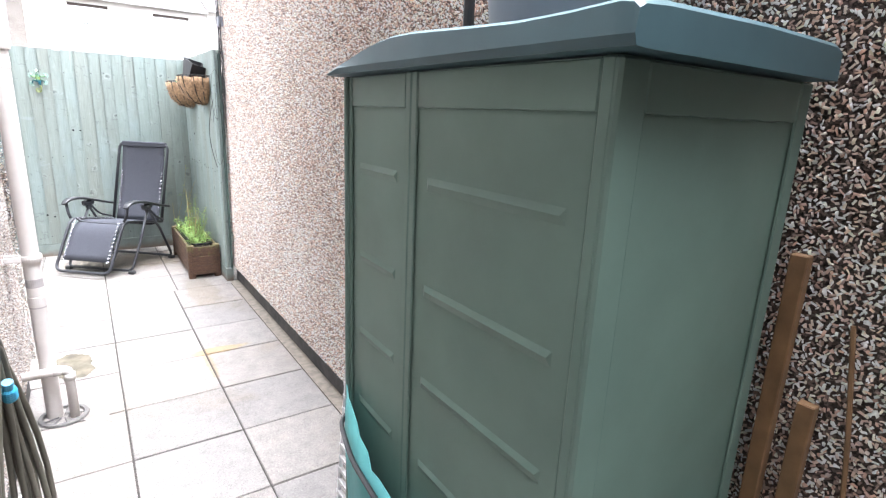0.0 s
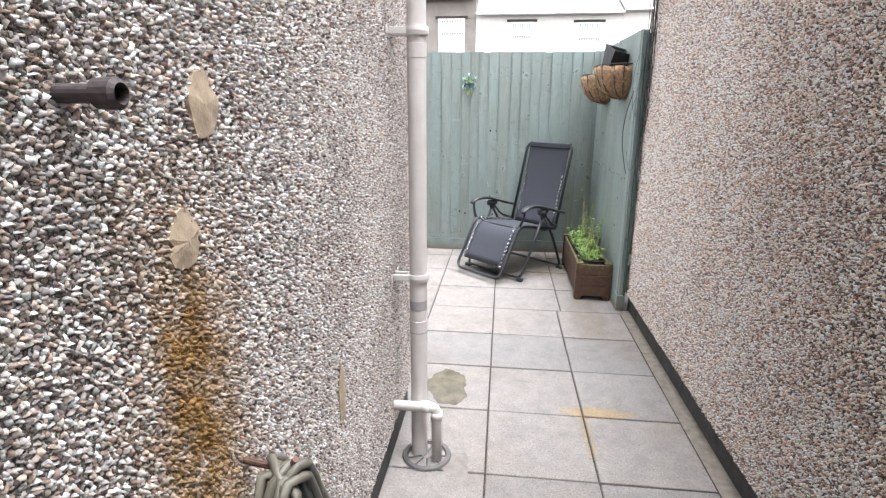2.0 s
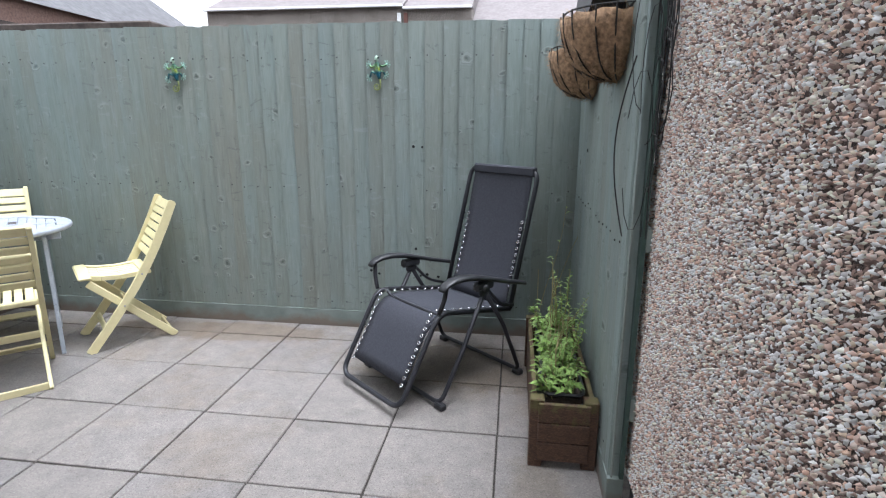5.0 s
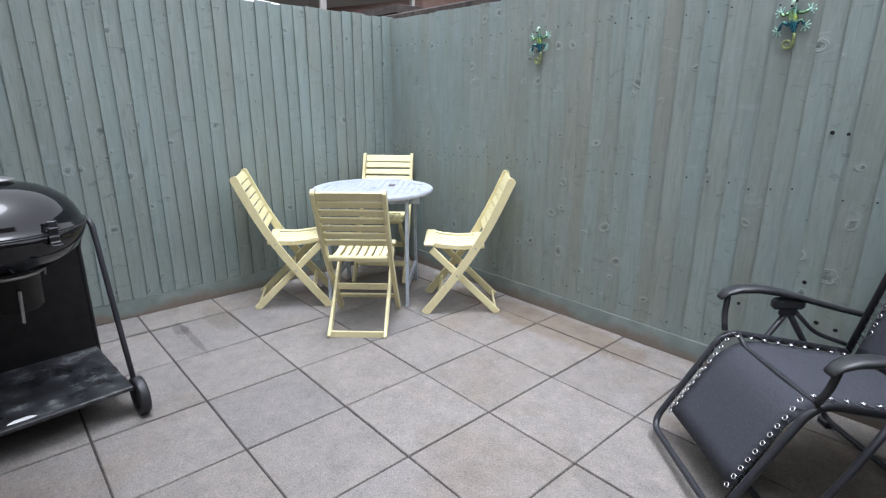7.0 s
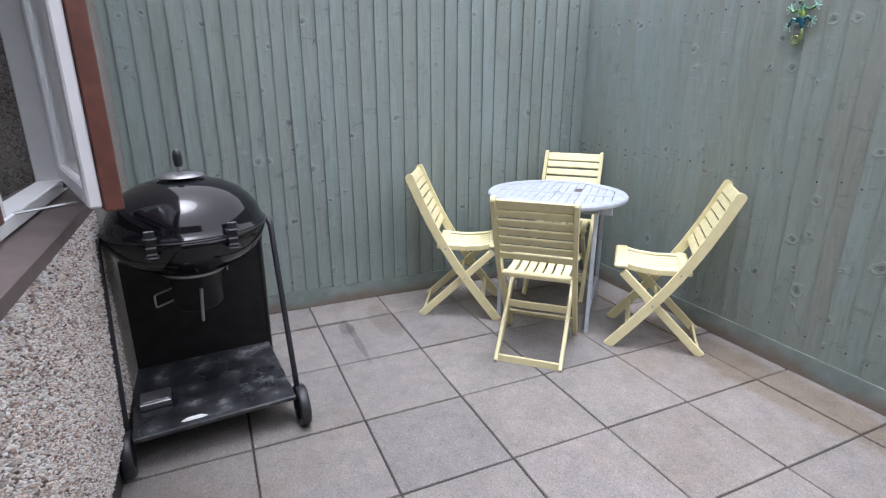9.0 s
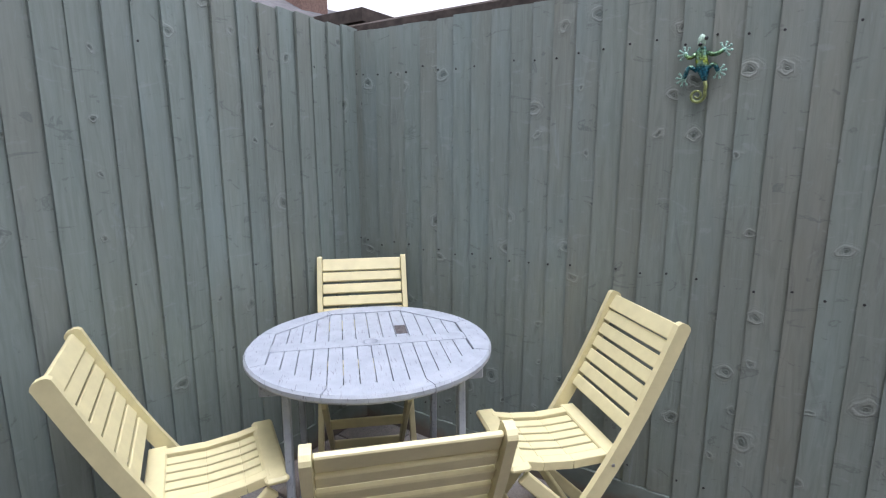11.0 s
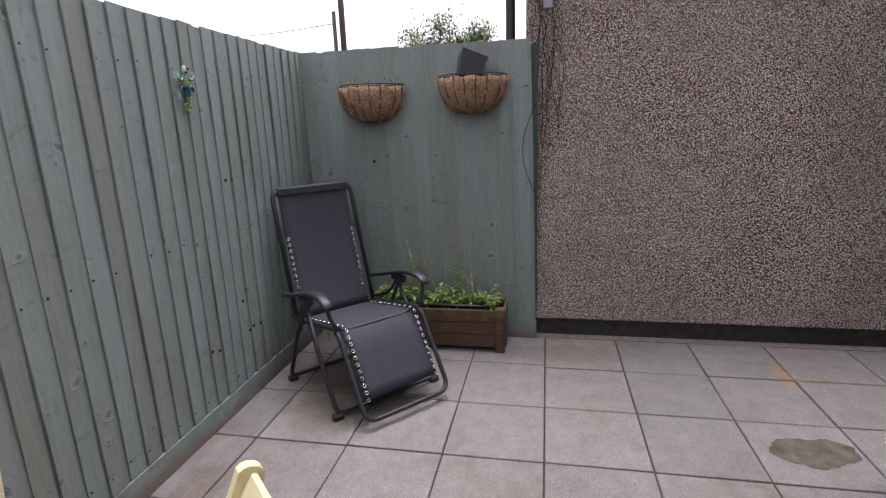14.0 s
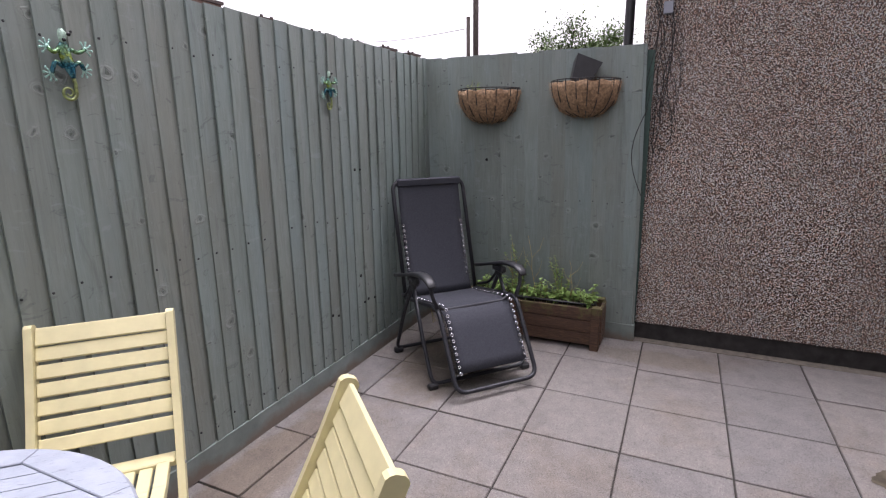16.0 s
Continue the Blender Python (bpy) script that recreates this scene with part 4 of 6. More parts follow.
    for s in (-1, 1):
        bm = bmesh.new()
        tube(bm, rounded([(s * 0.28, 0.0, ZR - 0.01), (s * 0.30, 0.05, ZR - 0.02), (s * 0.305, 0.16, 0.42), (s * 0.31, 0.245, 0.10)], 0.05), 0.012, 8)
        part("front_post", bm, M_BLACKTUBE, root, smooth=True)
        bm = bmesh.new()
        tube(bm, [(s * 0.28, -0.02, ZR - 0.02), (s * 0.30, -0.285, 0.66), (s * 0.30, -0.285, 0.0)], 0.012, 8)
        part("rear_post", bm, M_BLACKTUBE, root, smooth=True)
        wheel = new("wheel")
        wheel.parent = root
        wm = pose(s * 0.318, 0.25, 0.085, 0, 90, 0)
        bm = bmesh.new()
        lathe(bm, [(0.06, -0.02), (0.082, -0.02), (0.086, -0.012), (0.086, 0.012), (0.082, 0.02), (0.06, 0.02), (0.06, -0.02)], 28, wm)
        part("tyre", bm, M_BLACKPLASTIC, wheel, smooth=True)
        bm = bmesh.new()
        for k in range(5):
            a = k * 2 * math.pi / 5
            c = wm @ Vector((0.036 * math.cos(a), 0.036 * math.sin(a), 0.0))
            sphere(bm, c, 0.013, (0.9, 1, 1), 8)
        lathe(bm, [(0, -0.012), (0.06, -0.010), (0.06, 0.010), (0, 0.012)], 20, wm)
        part("hub", bm, M_BLACKPLASTIC, wheel)
    return root


barbecue(pose(-2.155, 3.447, 0, 0, 0, -85))


# ---- planter trough and plants ----
def trough(m):
    root = thing("planter_trough", "long dark-stained timber planter trough against the end fence", "planter", m)
    L, W, H = 0.98, 0.25, 0.30
    for x in (0.012, W - 0.012):
        for k in range(3):
            bm = bmesh.new()
            box(bm, (x - 0.010, 0.02, 0.035 + k * 0.085), (x + 0.010, L - 0.02, 0.035 + k * 0.085 + 0.081), 0.003)
            part("side_board", bm, M_TROUGH, root)
    for y in (0.012, L - 0.012):
        for k in range(3):
            bm = bmesh.new()
            box(bm, (0.024, y - 0.010, 0.035 + k * 0.085), (W - 0.024, y + 0.010, 0.035 + k * 0.085 + 0.081), 0.003)
            part("end_board", bm, M_TROUGH, root)
    for x in (0.02, W - 0.02):
        for y in (0.04, L - 0.04):
            bm = bmesh.new()
            box(bm, (x - 0.028, y - 0.028, 0.0), (x + 0.028, y + 0.028, H - 0.002), 0.004)
            part("corner_post", bm, M_TROUGH, root)
    bm = bmesh.new()
    x0, x1, y0, y1 = 0.045, W - 0.045, 0.06, L - 0.06
    loop = rounded([(x0, 0.5, 0.30), (x0, y0, 0.30), (x1, y0, 0.30), (x1, y1, 0.30), (x0, y1, 0.30), (x0, 0.51, 0.30)], 0.04)
    tube(bm, loop, 0.008, 6, True)
    box(bm, (x0, y0, 0.06), (x1, y1, 0.262))
    part("liner", bm, M_BLACKPLASTIC, root, "dark green plastic liner trough")
    bm = bmesh.new()
    box(bm, (x0 + 0.004, y0 + 0.004, 0.20), (x1 - 0.004, y1 - 0.004, 0.275), 0.01)
    part("soil", bm, M_SOIL, root)
    return root


trough(pose(0.628, 4.73, 0))


def leaf(bm, base, way, length, width, droop=0.4):
    """One folded leaf of six faces."""
    way = Vector(way).normalized()
    side = way.cross(Vector((0, 0, 1)))
    if side.length < 0.05:
        side = Vector((1, 0, 0))
    side.normalize()
    up = side.cross(way)
    base = Vector(base)
    mid = base + way * length * 0.45 + up * length * 0.06
    tip = base + way * length - up * length * droop * 0.5
    v = [bm.verts.new(p) for p in (base, mid + side * width / 2 + up * width * 0.15, tip, mid - side * width / 2 + up * width * 0.15, mid)]
    bm.faces.new((v[0], v[1], v[4]))
    bm.faces.new((v[1], v[2], v[4]))
    bm.faces.new((v[2], v[3], v[4]))
    bm.faces.new((v[3], v[0], v[4]))


def plant(m, label, rng, stems, height, spread, leaf_len, leafless=0.0, per=9, droop=0.5):
    root = thing("plant", label, "plant", m)
    st, lf = bmesh.new(), bmesh.new()
    for _ in range(stems):
        bx, by = rng.uniform(-spread, spread), rng.uniform(-spread, spread)
        h = height * rng.uniform(0.5, 1.0)
        lean = Vector((rng.uniform(-0.35, 0.35), rng.uniform(-0.35, 0.35), 1)).normalized()
        pts, p = [], Vector((bx, by, 0))
        for k in range(6):
            pts.append(p.copy())
            lean = (lean + Vector((rng.uniform(-0.12, 0.12), rng.uniform(-0.12, 0.12), 0))).normalized()
            p = p + lean * h / 5
        tube(st, pts, 0.0028, 5, taper=0.4)
        if rng.random() < leafless:
            continue
        for k in range(per):
            t = rng.uniform(0.25, 1.0)
            i = min(4, int(t * 5))
            b = pts[i].lerp(pts[i + 1], t * 5 - i)
            a = rng.uniform(0, 2 * math.pi)
            s = leaf_len * rng.uniform(0.6, 1.2) * (1.15 - 0.5 * t)
            leaf(lf, b, (math.cos(a), math.sin(a), rng.uniform(0.0, 0.6)), s, s * 0.45, droop)
    tagged(part("stems", st, M_STEM, root), kind="stuff")
    tagged(part("leaves", lf, M_LEAF, root), kind="stuff")
    return root


prng = random.Random(11)
for k in range(8):
    plant(pose(0.75 + prng.uniform(-0.025, 0.02), 4.85 + 0.1 * k, 0.265), "low leafy green plant spilling over the rim of the timber trough", prng, 9, prng.uniform(0.12, 0.21), 0.055, 0.06, 0, 11)
for y, h in ((5.02, 0.36), (5.30, 0.46)):
    plant(pose(0.765, y, 0.27), "tall feathery green stems standing in the timber trough", prng, 4, h, 0.022, 0.034, 0, 55, 0.2)
for y, h in ((4.98, 0.052), (5.18, 0.078), (5.36, 0.06)):
    stick = thing("dead_stalk", "bare pale forked dead stalk standing in the timber trough", "plant", pose(0.73, y, 0.26))
    bm = bmesh.new()
    pts, p = [], Vector((0, 0, 0))
    for q in range(7):
        pts.append(p.copy())
        p += Vector((prng.uniform(-0.015, 0.015), prng.uniform(-0.02, 0.02), h))
    tube(bm, pts, 0.0035, 6, taper=0.45)
    for q, dy in ((4, -0.05), (3, 0.045), (2, -0.035)):
        tube(bm, [pts[q], pts[q] + Vector((0.01, dy, 0.8 * h)), pts[q] + Vector((0.012, dy * 1.5, 1.9 * h))], 0.0022, 5, taper=0.4)
    part("stalk", bm, M_STEM, stick)
plant(pose(0.70, 5.95, 0.0), "tall wispy weed growing against the back fence", prng, 3, 1.22, 0.03, 0.07, 0.4, 5)

# ---- green plastic storage cupboard in the passage ----
def cupboard():
    root = thing("storage_cupboard", "tall green plastic outdoor storage cupboard with a dark domed lid", "cupboard")
    A, B, C = (0.442, 0.93), (0.436, 0.66), (0.438, 0.245)
    H = 1.578

    def wall(name, p, q, z0, z1, t=0.02, ribs=(), frame_w=0.0, label=""):
        p, q = Vector((*p, 0)), Vector((*q, 0))
        d = (q - p)
        u = d.normalized()
        n = Vector((-u.y, u.x, 0))
        m = Matrix(((u.x, n.x, 0, p.x), (u.y, n.y, 0, p.y), (0, 0, 1, 0), (0, 0, 0, 1)))
        bm = bmesh.new()
        L = d.length
        pieces = []
        box(bm, (0, -t, z0), (L, 0, z1), 0.004, m)
        for z in ribs:
            r = bmesh.new()
            v = [m @ Vector(c) for c in ((0.05, -0.001, z), (L - 0.05, -0.001, z), (L - 0.06, 0.0032, z - 0.014), (0.06, 0.0032, z - 0.014), (0.05, -0.001, z - 0.03), (L - 0.05, -0.001, z - 0.03))]
            v = [r.verts.new(c) for c in v]
            r.faces.new((v[0], v[1], v[2], v[3]))
            r.faces.new((v[3], v[2], v[5], v[4]))
            r.faces.new((v[0], v[3], v[4]))
            r.faces.new((v[1], v[5], v[2]))
            pieces.append(("rib", r))
        if frame_w:
            for a, b in (((0, 0.0005, z0), (frame_w, 0.005, z1)), ((L - frame_w, 0.0005, z0), (L, 0.005, z1)), ((frame_w, 0.0005, z1 - 0.06), (L - frame_w, 0.004, z1 - 0.001)), ((frame_w, 0.0005, z0 + 0.001), (L - frame_w, 0.004, z0 + 0.06))):
                r = bmesh.new()
                box(r, a, b, 0.003, m)
                pieces.append(("edge_frame", r))
        panel = part(name, bm, M_GREENPLASTIC, root, label)
        for kind, r in pieces:
            part(kind, r, M_GREENPLASTIC, panel)
        return panel

    ribs = (1.40, 1.212, 1.035, 0.86, 0.68, 0.5)
    wall("door", B, A, 0.06, H - 0.01, ribs=ribs, frame_w=0.02)
    wall("door", C, B, 0.06, H - 0.01, ribs=ribs, frame_w=0.02)
    wall("side_panel", (0.885, 0.245), (0.45, 0.245), 0.0, H - 0.01, frame_w=0.035)
    wall("side_panel", (0.454, 0.93), (0.885, 0.93), 0.0, H - 0.01, frame_w=0.03)
    wall("back_panel", (0.885, 0.925), (0.885, 0.25), 0.0, H - 0.01)
    for p in (A, (C[0] + 0.008, C[1])):
        bm = bmesh.new()
        box(bm, (p[0] - 0.012, p[1] - 0.006, 0.0), (p[0] + 0.02, p[1] + 0.008, H - 0.01), 0.004)
        part("corner_post", bm, M_GREENPLASTIC, root)
    bm = bmesh.new()
    crest = [(0.208, 0.030), (0.214, 0.036), (0.23, 0.0385), (0.30, 0.035), (0.38, 0.034), (0.46, 0.037), (0.54, 0.041), (0.62, 0.045), (0.69, 0.045), (0.75, 0.040), (0.81, 0.031), (0.86, 0.021), (0.91, 0.009), (0.95, 0.001), (0.976, -0.003)]
    rows = []
    for i, (y, up) in enumerate(crest):
        x, z = 0.408 - 0.006 * math.sin(math.pi * i / 14), H + up
        low = min(H - 0.008, z - 0.006)
        rows.append([bm.verts.new(c) for c in ((x + 0.02, y, low), (x + 0.004, y, low + 0.001), (x, y, min(low + 0.012, z - 0.003)), (x + 0.003, y, z - 0.004 * (up > 0.02)), (x + 0.012, y, z + 0.001), (x + 0.05, y, z + 0.004), (0.66, y, z + 0.008), (0.86, y, z + 0.006), (0.876, y, z), (0.878, y, low))])
    for a, b in zip(rows, rows[1:]):
        for k in range(9):
            bm.faces.new((a[k], b[k], b[k + 1], a[k + 1]))
        bm.faces.new((a[9], b[9], b[0], a[0]))
    bm.faces.new(rows[0])
    bm.faces.new(rows[-1][::-1])
    bmesh.ops.recalc_face_normals(bm, faces=bm.faces[:])
    part("lid", bm, M_DARKGREEN, root, "dark blue-green domed plastic lid")
    return root


cupboard()
bucket = thing("plant_pot", "large dark grey plastic pot on the cupboard lid", "pot", pose(0.70, 0.56, 1.624))
bm = bmesh.new()
lathe(bm, [(0, 0), (0.135, 0), (0.15, 0.03), (0.165, 0.2), (0.175, 0.2), (0.175, 0.225), (0.16, 0.225), (0.15, 0.05), (0, 0.04)], 32)
part("body", bm, M_GREYPIPE, bucket, smooth=True)
rod = thing("metal_rod", "short dark metal post on the cupboard lid", "post", pose(0.66, 0.82, 1.605))
bm = bmesh.new()
tube(bm, [(0, 0, 0), (0, 0, 0.35)], 0.012, 8)
part("shaft", bm, M_WIRE, rod)

M_CLOTH = plain("turquoise_sheet", srgb(88, 158, 158), 0.6, vary=0.12, scale=12, bump=0.002)
cloth = thing("plastic_sheet", "crumpled turquoise plastic sheet tied round the cupboard foot with cord", "sheet")
bm = bmesh.new()
rows = []
path = [(0.60, 0.945, 0.95), (0.50, 0.945, 0.90), (0.44, 0.93, 0.86), (0.415, 0.85, 0.845), (0.40, 0.74, 0.80), (0.395, 0.62, 0.77), (0.40, 0.5, 0.76), (0.41, 0.35, 0.76), (0.42, 0.225, 0.75), (0.52, 0.215, 0.78), (0.7, 0.215, 0.80), (0.88, 0.215, 0.83)]
path = rounded(path, 0.05, 2)
for i, (x, y, z) in enumerate(path):
    ring = []
    for k in range(7):
        t = k / 6
        w = 0.006 * math.sin(i * 1.7 + k * 2.1) + 0.004 * math.sin(i * 0.6 + k)
        ring.append(bm.verts.new((x - 0.004 - abs(w) if x < 0.5 else x, y + (w if 0.3 < y < 0.9 else (0.01 + abs(w)) * (1 if y > 0.5 else -1)), z * (1 - t) + 0.02 * t)))
    rows.append(ring)
for a, b in zip(rows, rows[1:]):
    for k in range(6):
        bm.faces.new((a[k], b[k], b[k + 1], a[k + 1]))
ob = part("sheet", bm, M_CLOTH, cloth, smooth=True)
ob.modifiers.new("thickness", "SOLIDIFY").thickness = 0.002
bm = bmesh.new()
tube(bm, rounded([(0.52, 0.955, 0.80), (0.42, 0.95, 0.76), (0.385, 0.8, 0.75), (0.375, 0.6, 0.74), (0.385, 0.4, 0.73), (0.40, 0.2, 0.72), (0.6, 0.2, 0.74)], 0.04), 0.006, 6)
part("cord", bm, M_WIRE, cloth, "black cord")

M_CRATE = plain("pale_translucent_plastic", srgb(205, 202, 204), 0.4, vary=0.05)
crate = thing("plastic_crate", "pale ribbed plastic crate behind the cupboard", "crate", pose(0.765, 1.10, 0.0) @ Matrix.Scale(0.95, 4, (0, 0, 1)))
bm = bmesh.new()
box(bm, (-0.19, -0.145, 0.815), (0.17, 0.165, 0.84), 0.004)
crate_lid = part("lid", bm, M_CRATE, crate)
for k in range(18):
    y = -0.14 + k * 0.017
    bm = bmesh.new()
    box(bm, (-0.19, y, 0.8405), (0.17, y + 0.009, 0.855), 0.002)
    part("slat", bm, M_CRATE, crate_lid)
bm = bmesh.new()
for z in [0.02 + 0.045 * k for k in range(18)]:
    f = 1 + 0.35 * (0.8 - z)
    box(bm, (-0.19 * f, -0.145, z), (-0.19 * f + 0.012, 0.165, z + 0.012))
for y in (-0.145, -0.07, 0.0, 0.08, 0.153):
    beam(bm, (-0.237, y + 0.006, 0.0), (-0.182, y + 0.006, 0.82), 0.012, 0.012, (1, 0, 0))
box(bm, (-0.17, -0.135, 0.0), (0.165, 0.15, 0.80))
part("body", bm, M_CRATE, crate)

M_PLANK = plain("weathered_plank", srgb(112, 84, 56), 0.75, vary=0.3, scale=16, bump=0.001)
for k, (x, y, w, h) in enumerate(((0.935, 0.235, 0.025, 1.30), (0.94, 0.20, 0.02, 1.05))):
    plank = thing("timber_batten", "weathered brown timber batten leaning on the pebbledash beside the cupboard", "timber", pose(x, y - 0.01 - 0.02 * k, 0.0))
    one("batten", (-0.011, -0.014, 0), (0.011, 0.014, h), M_PLANK, plank, bevel=0.002)
cord = thing("loose_cord", "thin pale cord hanging down the wall beside the battens", "cord")
bm = bmesh.new()
tube(bm, rounded([(0.955, 0.14, 1.20), (0.955, 0.10, 0.95), (0.955, 0.06, 0.5), (0.955, 0.09, 0.1)], 0.2), 0.004, 6)
part("cord", bm, M_PLANK, cord)


# ---- drain pipes ----
def pipe_clip(root, x, y, z, r, mat, wall_x):
    bm = bmesh.new()
    lathe(bm, [(r, -0.014), (r + 0.006, -0.014), (r + 0.008, 0), (r + 0.006, 0.014), (r, 0.014)], 28, pose(x, y, z))
    box(bm, (wall_x, y - 0.03, z - 0.012), (x, y - 0.016, z + 0.012), 0.002)
    box(bm, (wall_x, y + 0.016, z - 0.012), (x, y + 0.03, z + 0.012), 0.002)
    part("clip", bm, mat, root, smooth=False)
    bm = bmesh.new()
    for s in (-1, 1):
        box(bm, (wall_x - 0.002, y + s * (r + 0.022) - 0.014, z - 0.014), (wall_x + 0.008, y + s * (r + 0.022) + 0.014, z + 0.014), 0.003)
    part("clip_lug", bm, mat, root)


soil = thing("soil_pipe", "wide grey plastic soil pipe fixed to the pebbledash wall", "pipe")
px, py = -0.293, 0.86
bm = bmesh.new()
lathe(bm, [(0.0, 0.0), (0.051, 0.0), (0.051, 4.8), (0.0, 4.8)], 40, pose(px, py, 0, 0.0, 0, 0))
part("pipe", bm, M_GREYPIPE, soil, smooth=False)
bm = bmesh.new()
lathe(bm, [(0.0505, 1.575), (0.055, 1.575), (0.058, 1.585), (0.058, 1.64), (0.055, 1.65), (0.0505, 1.65)], 40, pose(px, py, 0))
part("socket", bm, M_GREYPIPE, soil)
pipe_clip(soil, px, py, 1.60, 0.0575, M_GREYPIPE, X_LEFT)
pipe_clip(soil, px, py, 0.5, 0.052, M_GREYPIPE, X_LEFT)
for o in soil.children:
    if o.name.startswith("pipe"):
        for p in o.data.polygons:
            p.use_smooth = abs(p.normal.z) < 0.5

rain = thing("waste_pipe", "white plastic downpipe running down the corner into the gully", "pipe")
gx, gy = -0.285, 2.77
bm = bmesh.new()
lathe(bm, [(0.034, 0.0), (0.034, 4.8)], 28, pose(gx, gy, 0))
part("pipe", bm, M_WHITEPIPE, rain, smooth=True)
bm = bmesh.new()
for z in (0.62, 1.66):
    bm = bmesh.new()
    lathe(bm, [(0.034, z - 0.05), (0.0354, z - 0.048), (0.0354, z - 0.002), (0.034, z)], 28, pose(gx, gy, 0))
    part("socket", bm, M_WHITEPIPE, rain)
# Two thin sleeves added to make the lower pipe darker in bands.
M_BAND = plain("darker_grey_band", srgb(158, 153, 152), 0.55, vary=0.15, scale=30)
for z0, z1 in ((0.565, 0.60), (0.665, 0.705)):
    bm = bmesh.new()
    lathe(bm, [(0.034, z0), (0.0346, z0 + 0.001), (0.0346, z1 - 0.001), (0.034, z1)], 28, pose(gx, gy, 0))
    part("tape_band", bm, M_BAND, rain, "slightly darker grey band round the pipe")
for z in (0.80, 1.70):
    pipe_clip(rain, gx, gy, z, 0.036, M_WHITEPIPE, X_LEFT)
waste = thing("sink_waste_pipe", "thin dirty white waste pipe elbowing down into the gully", "pipe")
bm = bmesh.new()
tube(bm, rounded([(X_LEFT - 0.01, 2.715, 0.255), (-0.205, 2.715, 0.255), (-0.205, 2.725, -0.03)], 0.03, 5), 0.021, 14)
part("pipe", bm, M_WHITEPIPE, waste, smooth=True)
bm = bmesh.new()
tube(bm, [(-0.265, 2.715, 0.255), (-0.232, 2.715, 0.255)], 0.025, 14)
tube(bm, [(-0.205, 2.7165, 0.20), (-0.205, 2.718, 0.235)], 0.025, 14)
part("elbow_socket", bm, M_WHITEPIPE, waste, smooth=True)
M_GULLY = plain("dirty_grey_gully_plastic", srgb(82, 80, 78), 0.7, vary=0.35, scale=30)
gully = thing("drain_gully", "round grey plastic drain gully set in the paving", "drain", pose(-0.25, 2.745, 0))
bm = bmesh.new()
lathe(bm, [(0.105, 0.004), (0.10, 0.012), (0.085, 0.012), (0.08, 0.0), (0.078, -0.03), (0.0, -0.032)], 32)
part("rim", bm, M_GULLY, gully)
bm = bmesh.new()
for k in range(9):
    a = k * 2 * math.pi / 9
    beam(bm, (0.02 * math.cos(a), 0.02 * math.sin(a), 0.004), (0.082 * math.cos(a), 0.082 * math.sin(a), 0.004), 0.008, 0.006)
part("grate", bm, M_GULLY, gully)

M_DARKPIPE = plain("black_pipe", srgb(34, 34, 38), 0.4)
blackpipe = thing("black_downpipe", "black plastic downpipe at the end of the pebbledash wall", "pipe")
bm = bmesh.new()
lathe(bm, [(0.03, 0.0), (0.03, 2.95)], 20, pose(1.05, 4.72, 0))
part("pipe", bm, M_DARKPIPE, blackpipe, smooth=True)

# ---- hose on its hook, pipe stub ----
hose = thing("garden_hose", "coiled grey-black garden hose hanging from a wall hook", "hose", pose(X_LEFT + 0.05, 1.535, 0.875, 0, 0, -14))
rng = random.Random(3)
bm = bmesh.new()
pts = []
for k in range(11):
    depth = 0.012 + 0.011 * (k % 5) + 0.004 * (k // 5)
    wy, hz = 0.095 + 0.014 * ((k * 5) % 7), 0.74 + 0.025 * ((k * 3) % 8)
    cy = 0.03 * math.sin(k * 2.2)
    for i in range(22):
        a = 2 * math.pi * i / 22
        s, c = math.sin(a), math.cos(a)
        s = math.copysign(abs(s) ** 0.8, s)
        w = wy * (0.42 + 0.75 * ((1 - c) / 2) ** 0.8)
        pts.append((depth + 0.01 * math.sin(a * 2 + k), cy * (1 - c) / 2 + w * s, -hz / 2 * (1 - c) + 0.01 * (k % 3)))
tube(bm, pts, 0.0085, 8)
part("coiled_tube", bm, M_RUBBER, hose, smooth=True)
bm = bmesh.new()
lathe(bm, [(0, -0.02), (0.014, -0.02), (0.017, -0.015), (0.017, 0.02), (0.012, 0.026), (0.012, 0.05), (0, 0.05)], 16, pose(0.078, -0.015, -0.13, 24, 10, 0))
part("connector", bm, M_BLUE, hose, "bright blue hose connector")
for k in range(4):
    bm = bmesh.new()
    lathe(bm, [(0.0165, 0), (0.0185, 0.003), (0.0165, 0.006)], 16, pose(0.078, -0.015, -0.13, 24, 10, 0) @ pose(0, 0, -0.012 + 0.008 * k))
    part("grip_ring", bm, M_BLUE, hose)
bm = bmesh.new()
tube(bm, rounded([(-0.07, 0, 0.0), (0.04, 0, 0.005), (0.055, 0, 0.03)], 0.02), 0.006, 8)
part("hook", bm, M_RUST, hose)
M_STUB = plain("dark_corroded_iron", srgb(66, 58, 58), 0.7, 0.2, vary=0.35, scale=70, bump=0.0008)
stub = thing("pipe_stub", "short dark corroded iron pipe stub sticking out of the wall", "pipe", pose(X_LEFT - 0.015, 1.30, 1.46, 0, 90, 0))
bm = bmesh.new()
lathe(bm, [(0, -0.02), (0.009, -0.02), (0.009, 0.055), (0.014, 0.058), (0.015, 0.078), (0.010, 0.082), (0.008, 0.07), (0, 0.07)], 16)
part("tube", bm, M_STUB, stub)
M_PATCH = plain("mortar_patch", srgb(160, 142, 120), 0.95, vary=0.2, scale=40, bump=0.003)
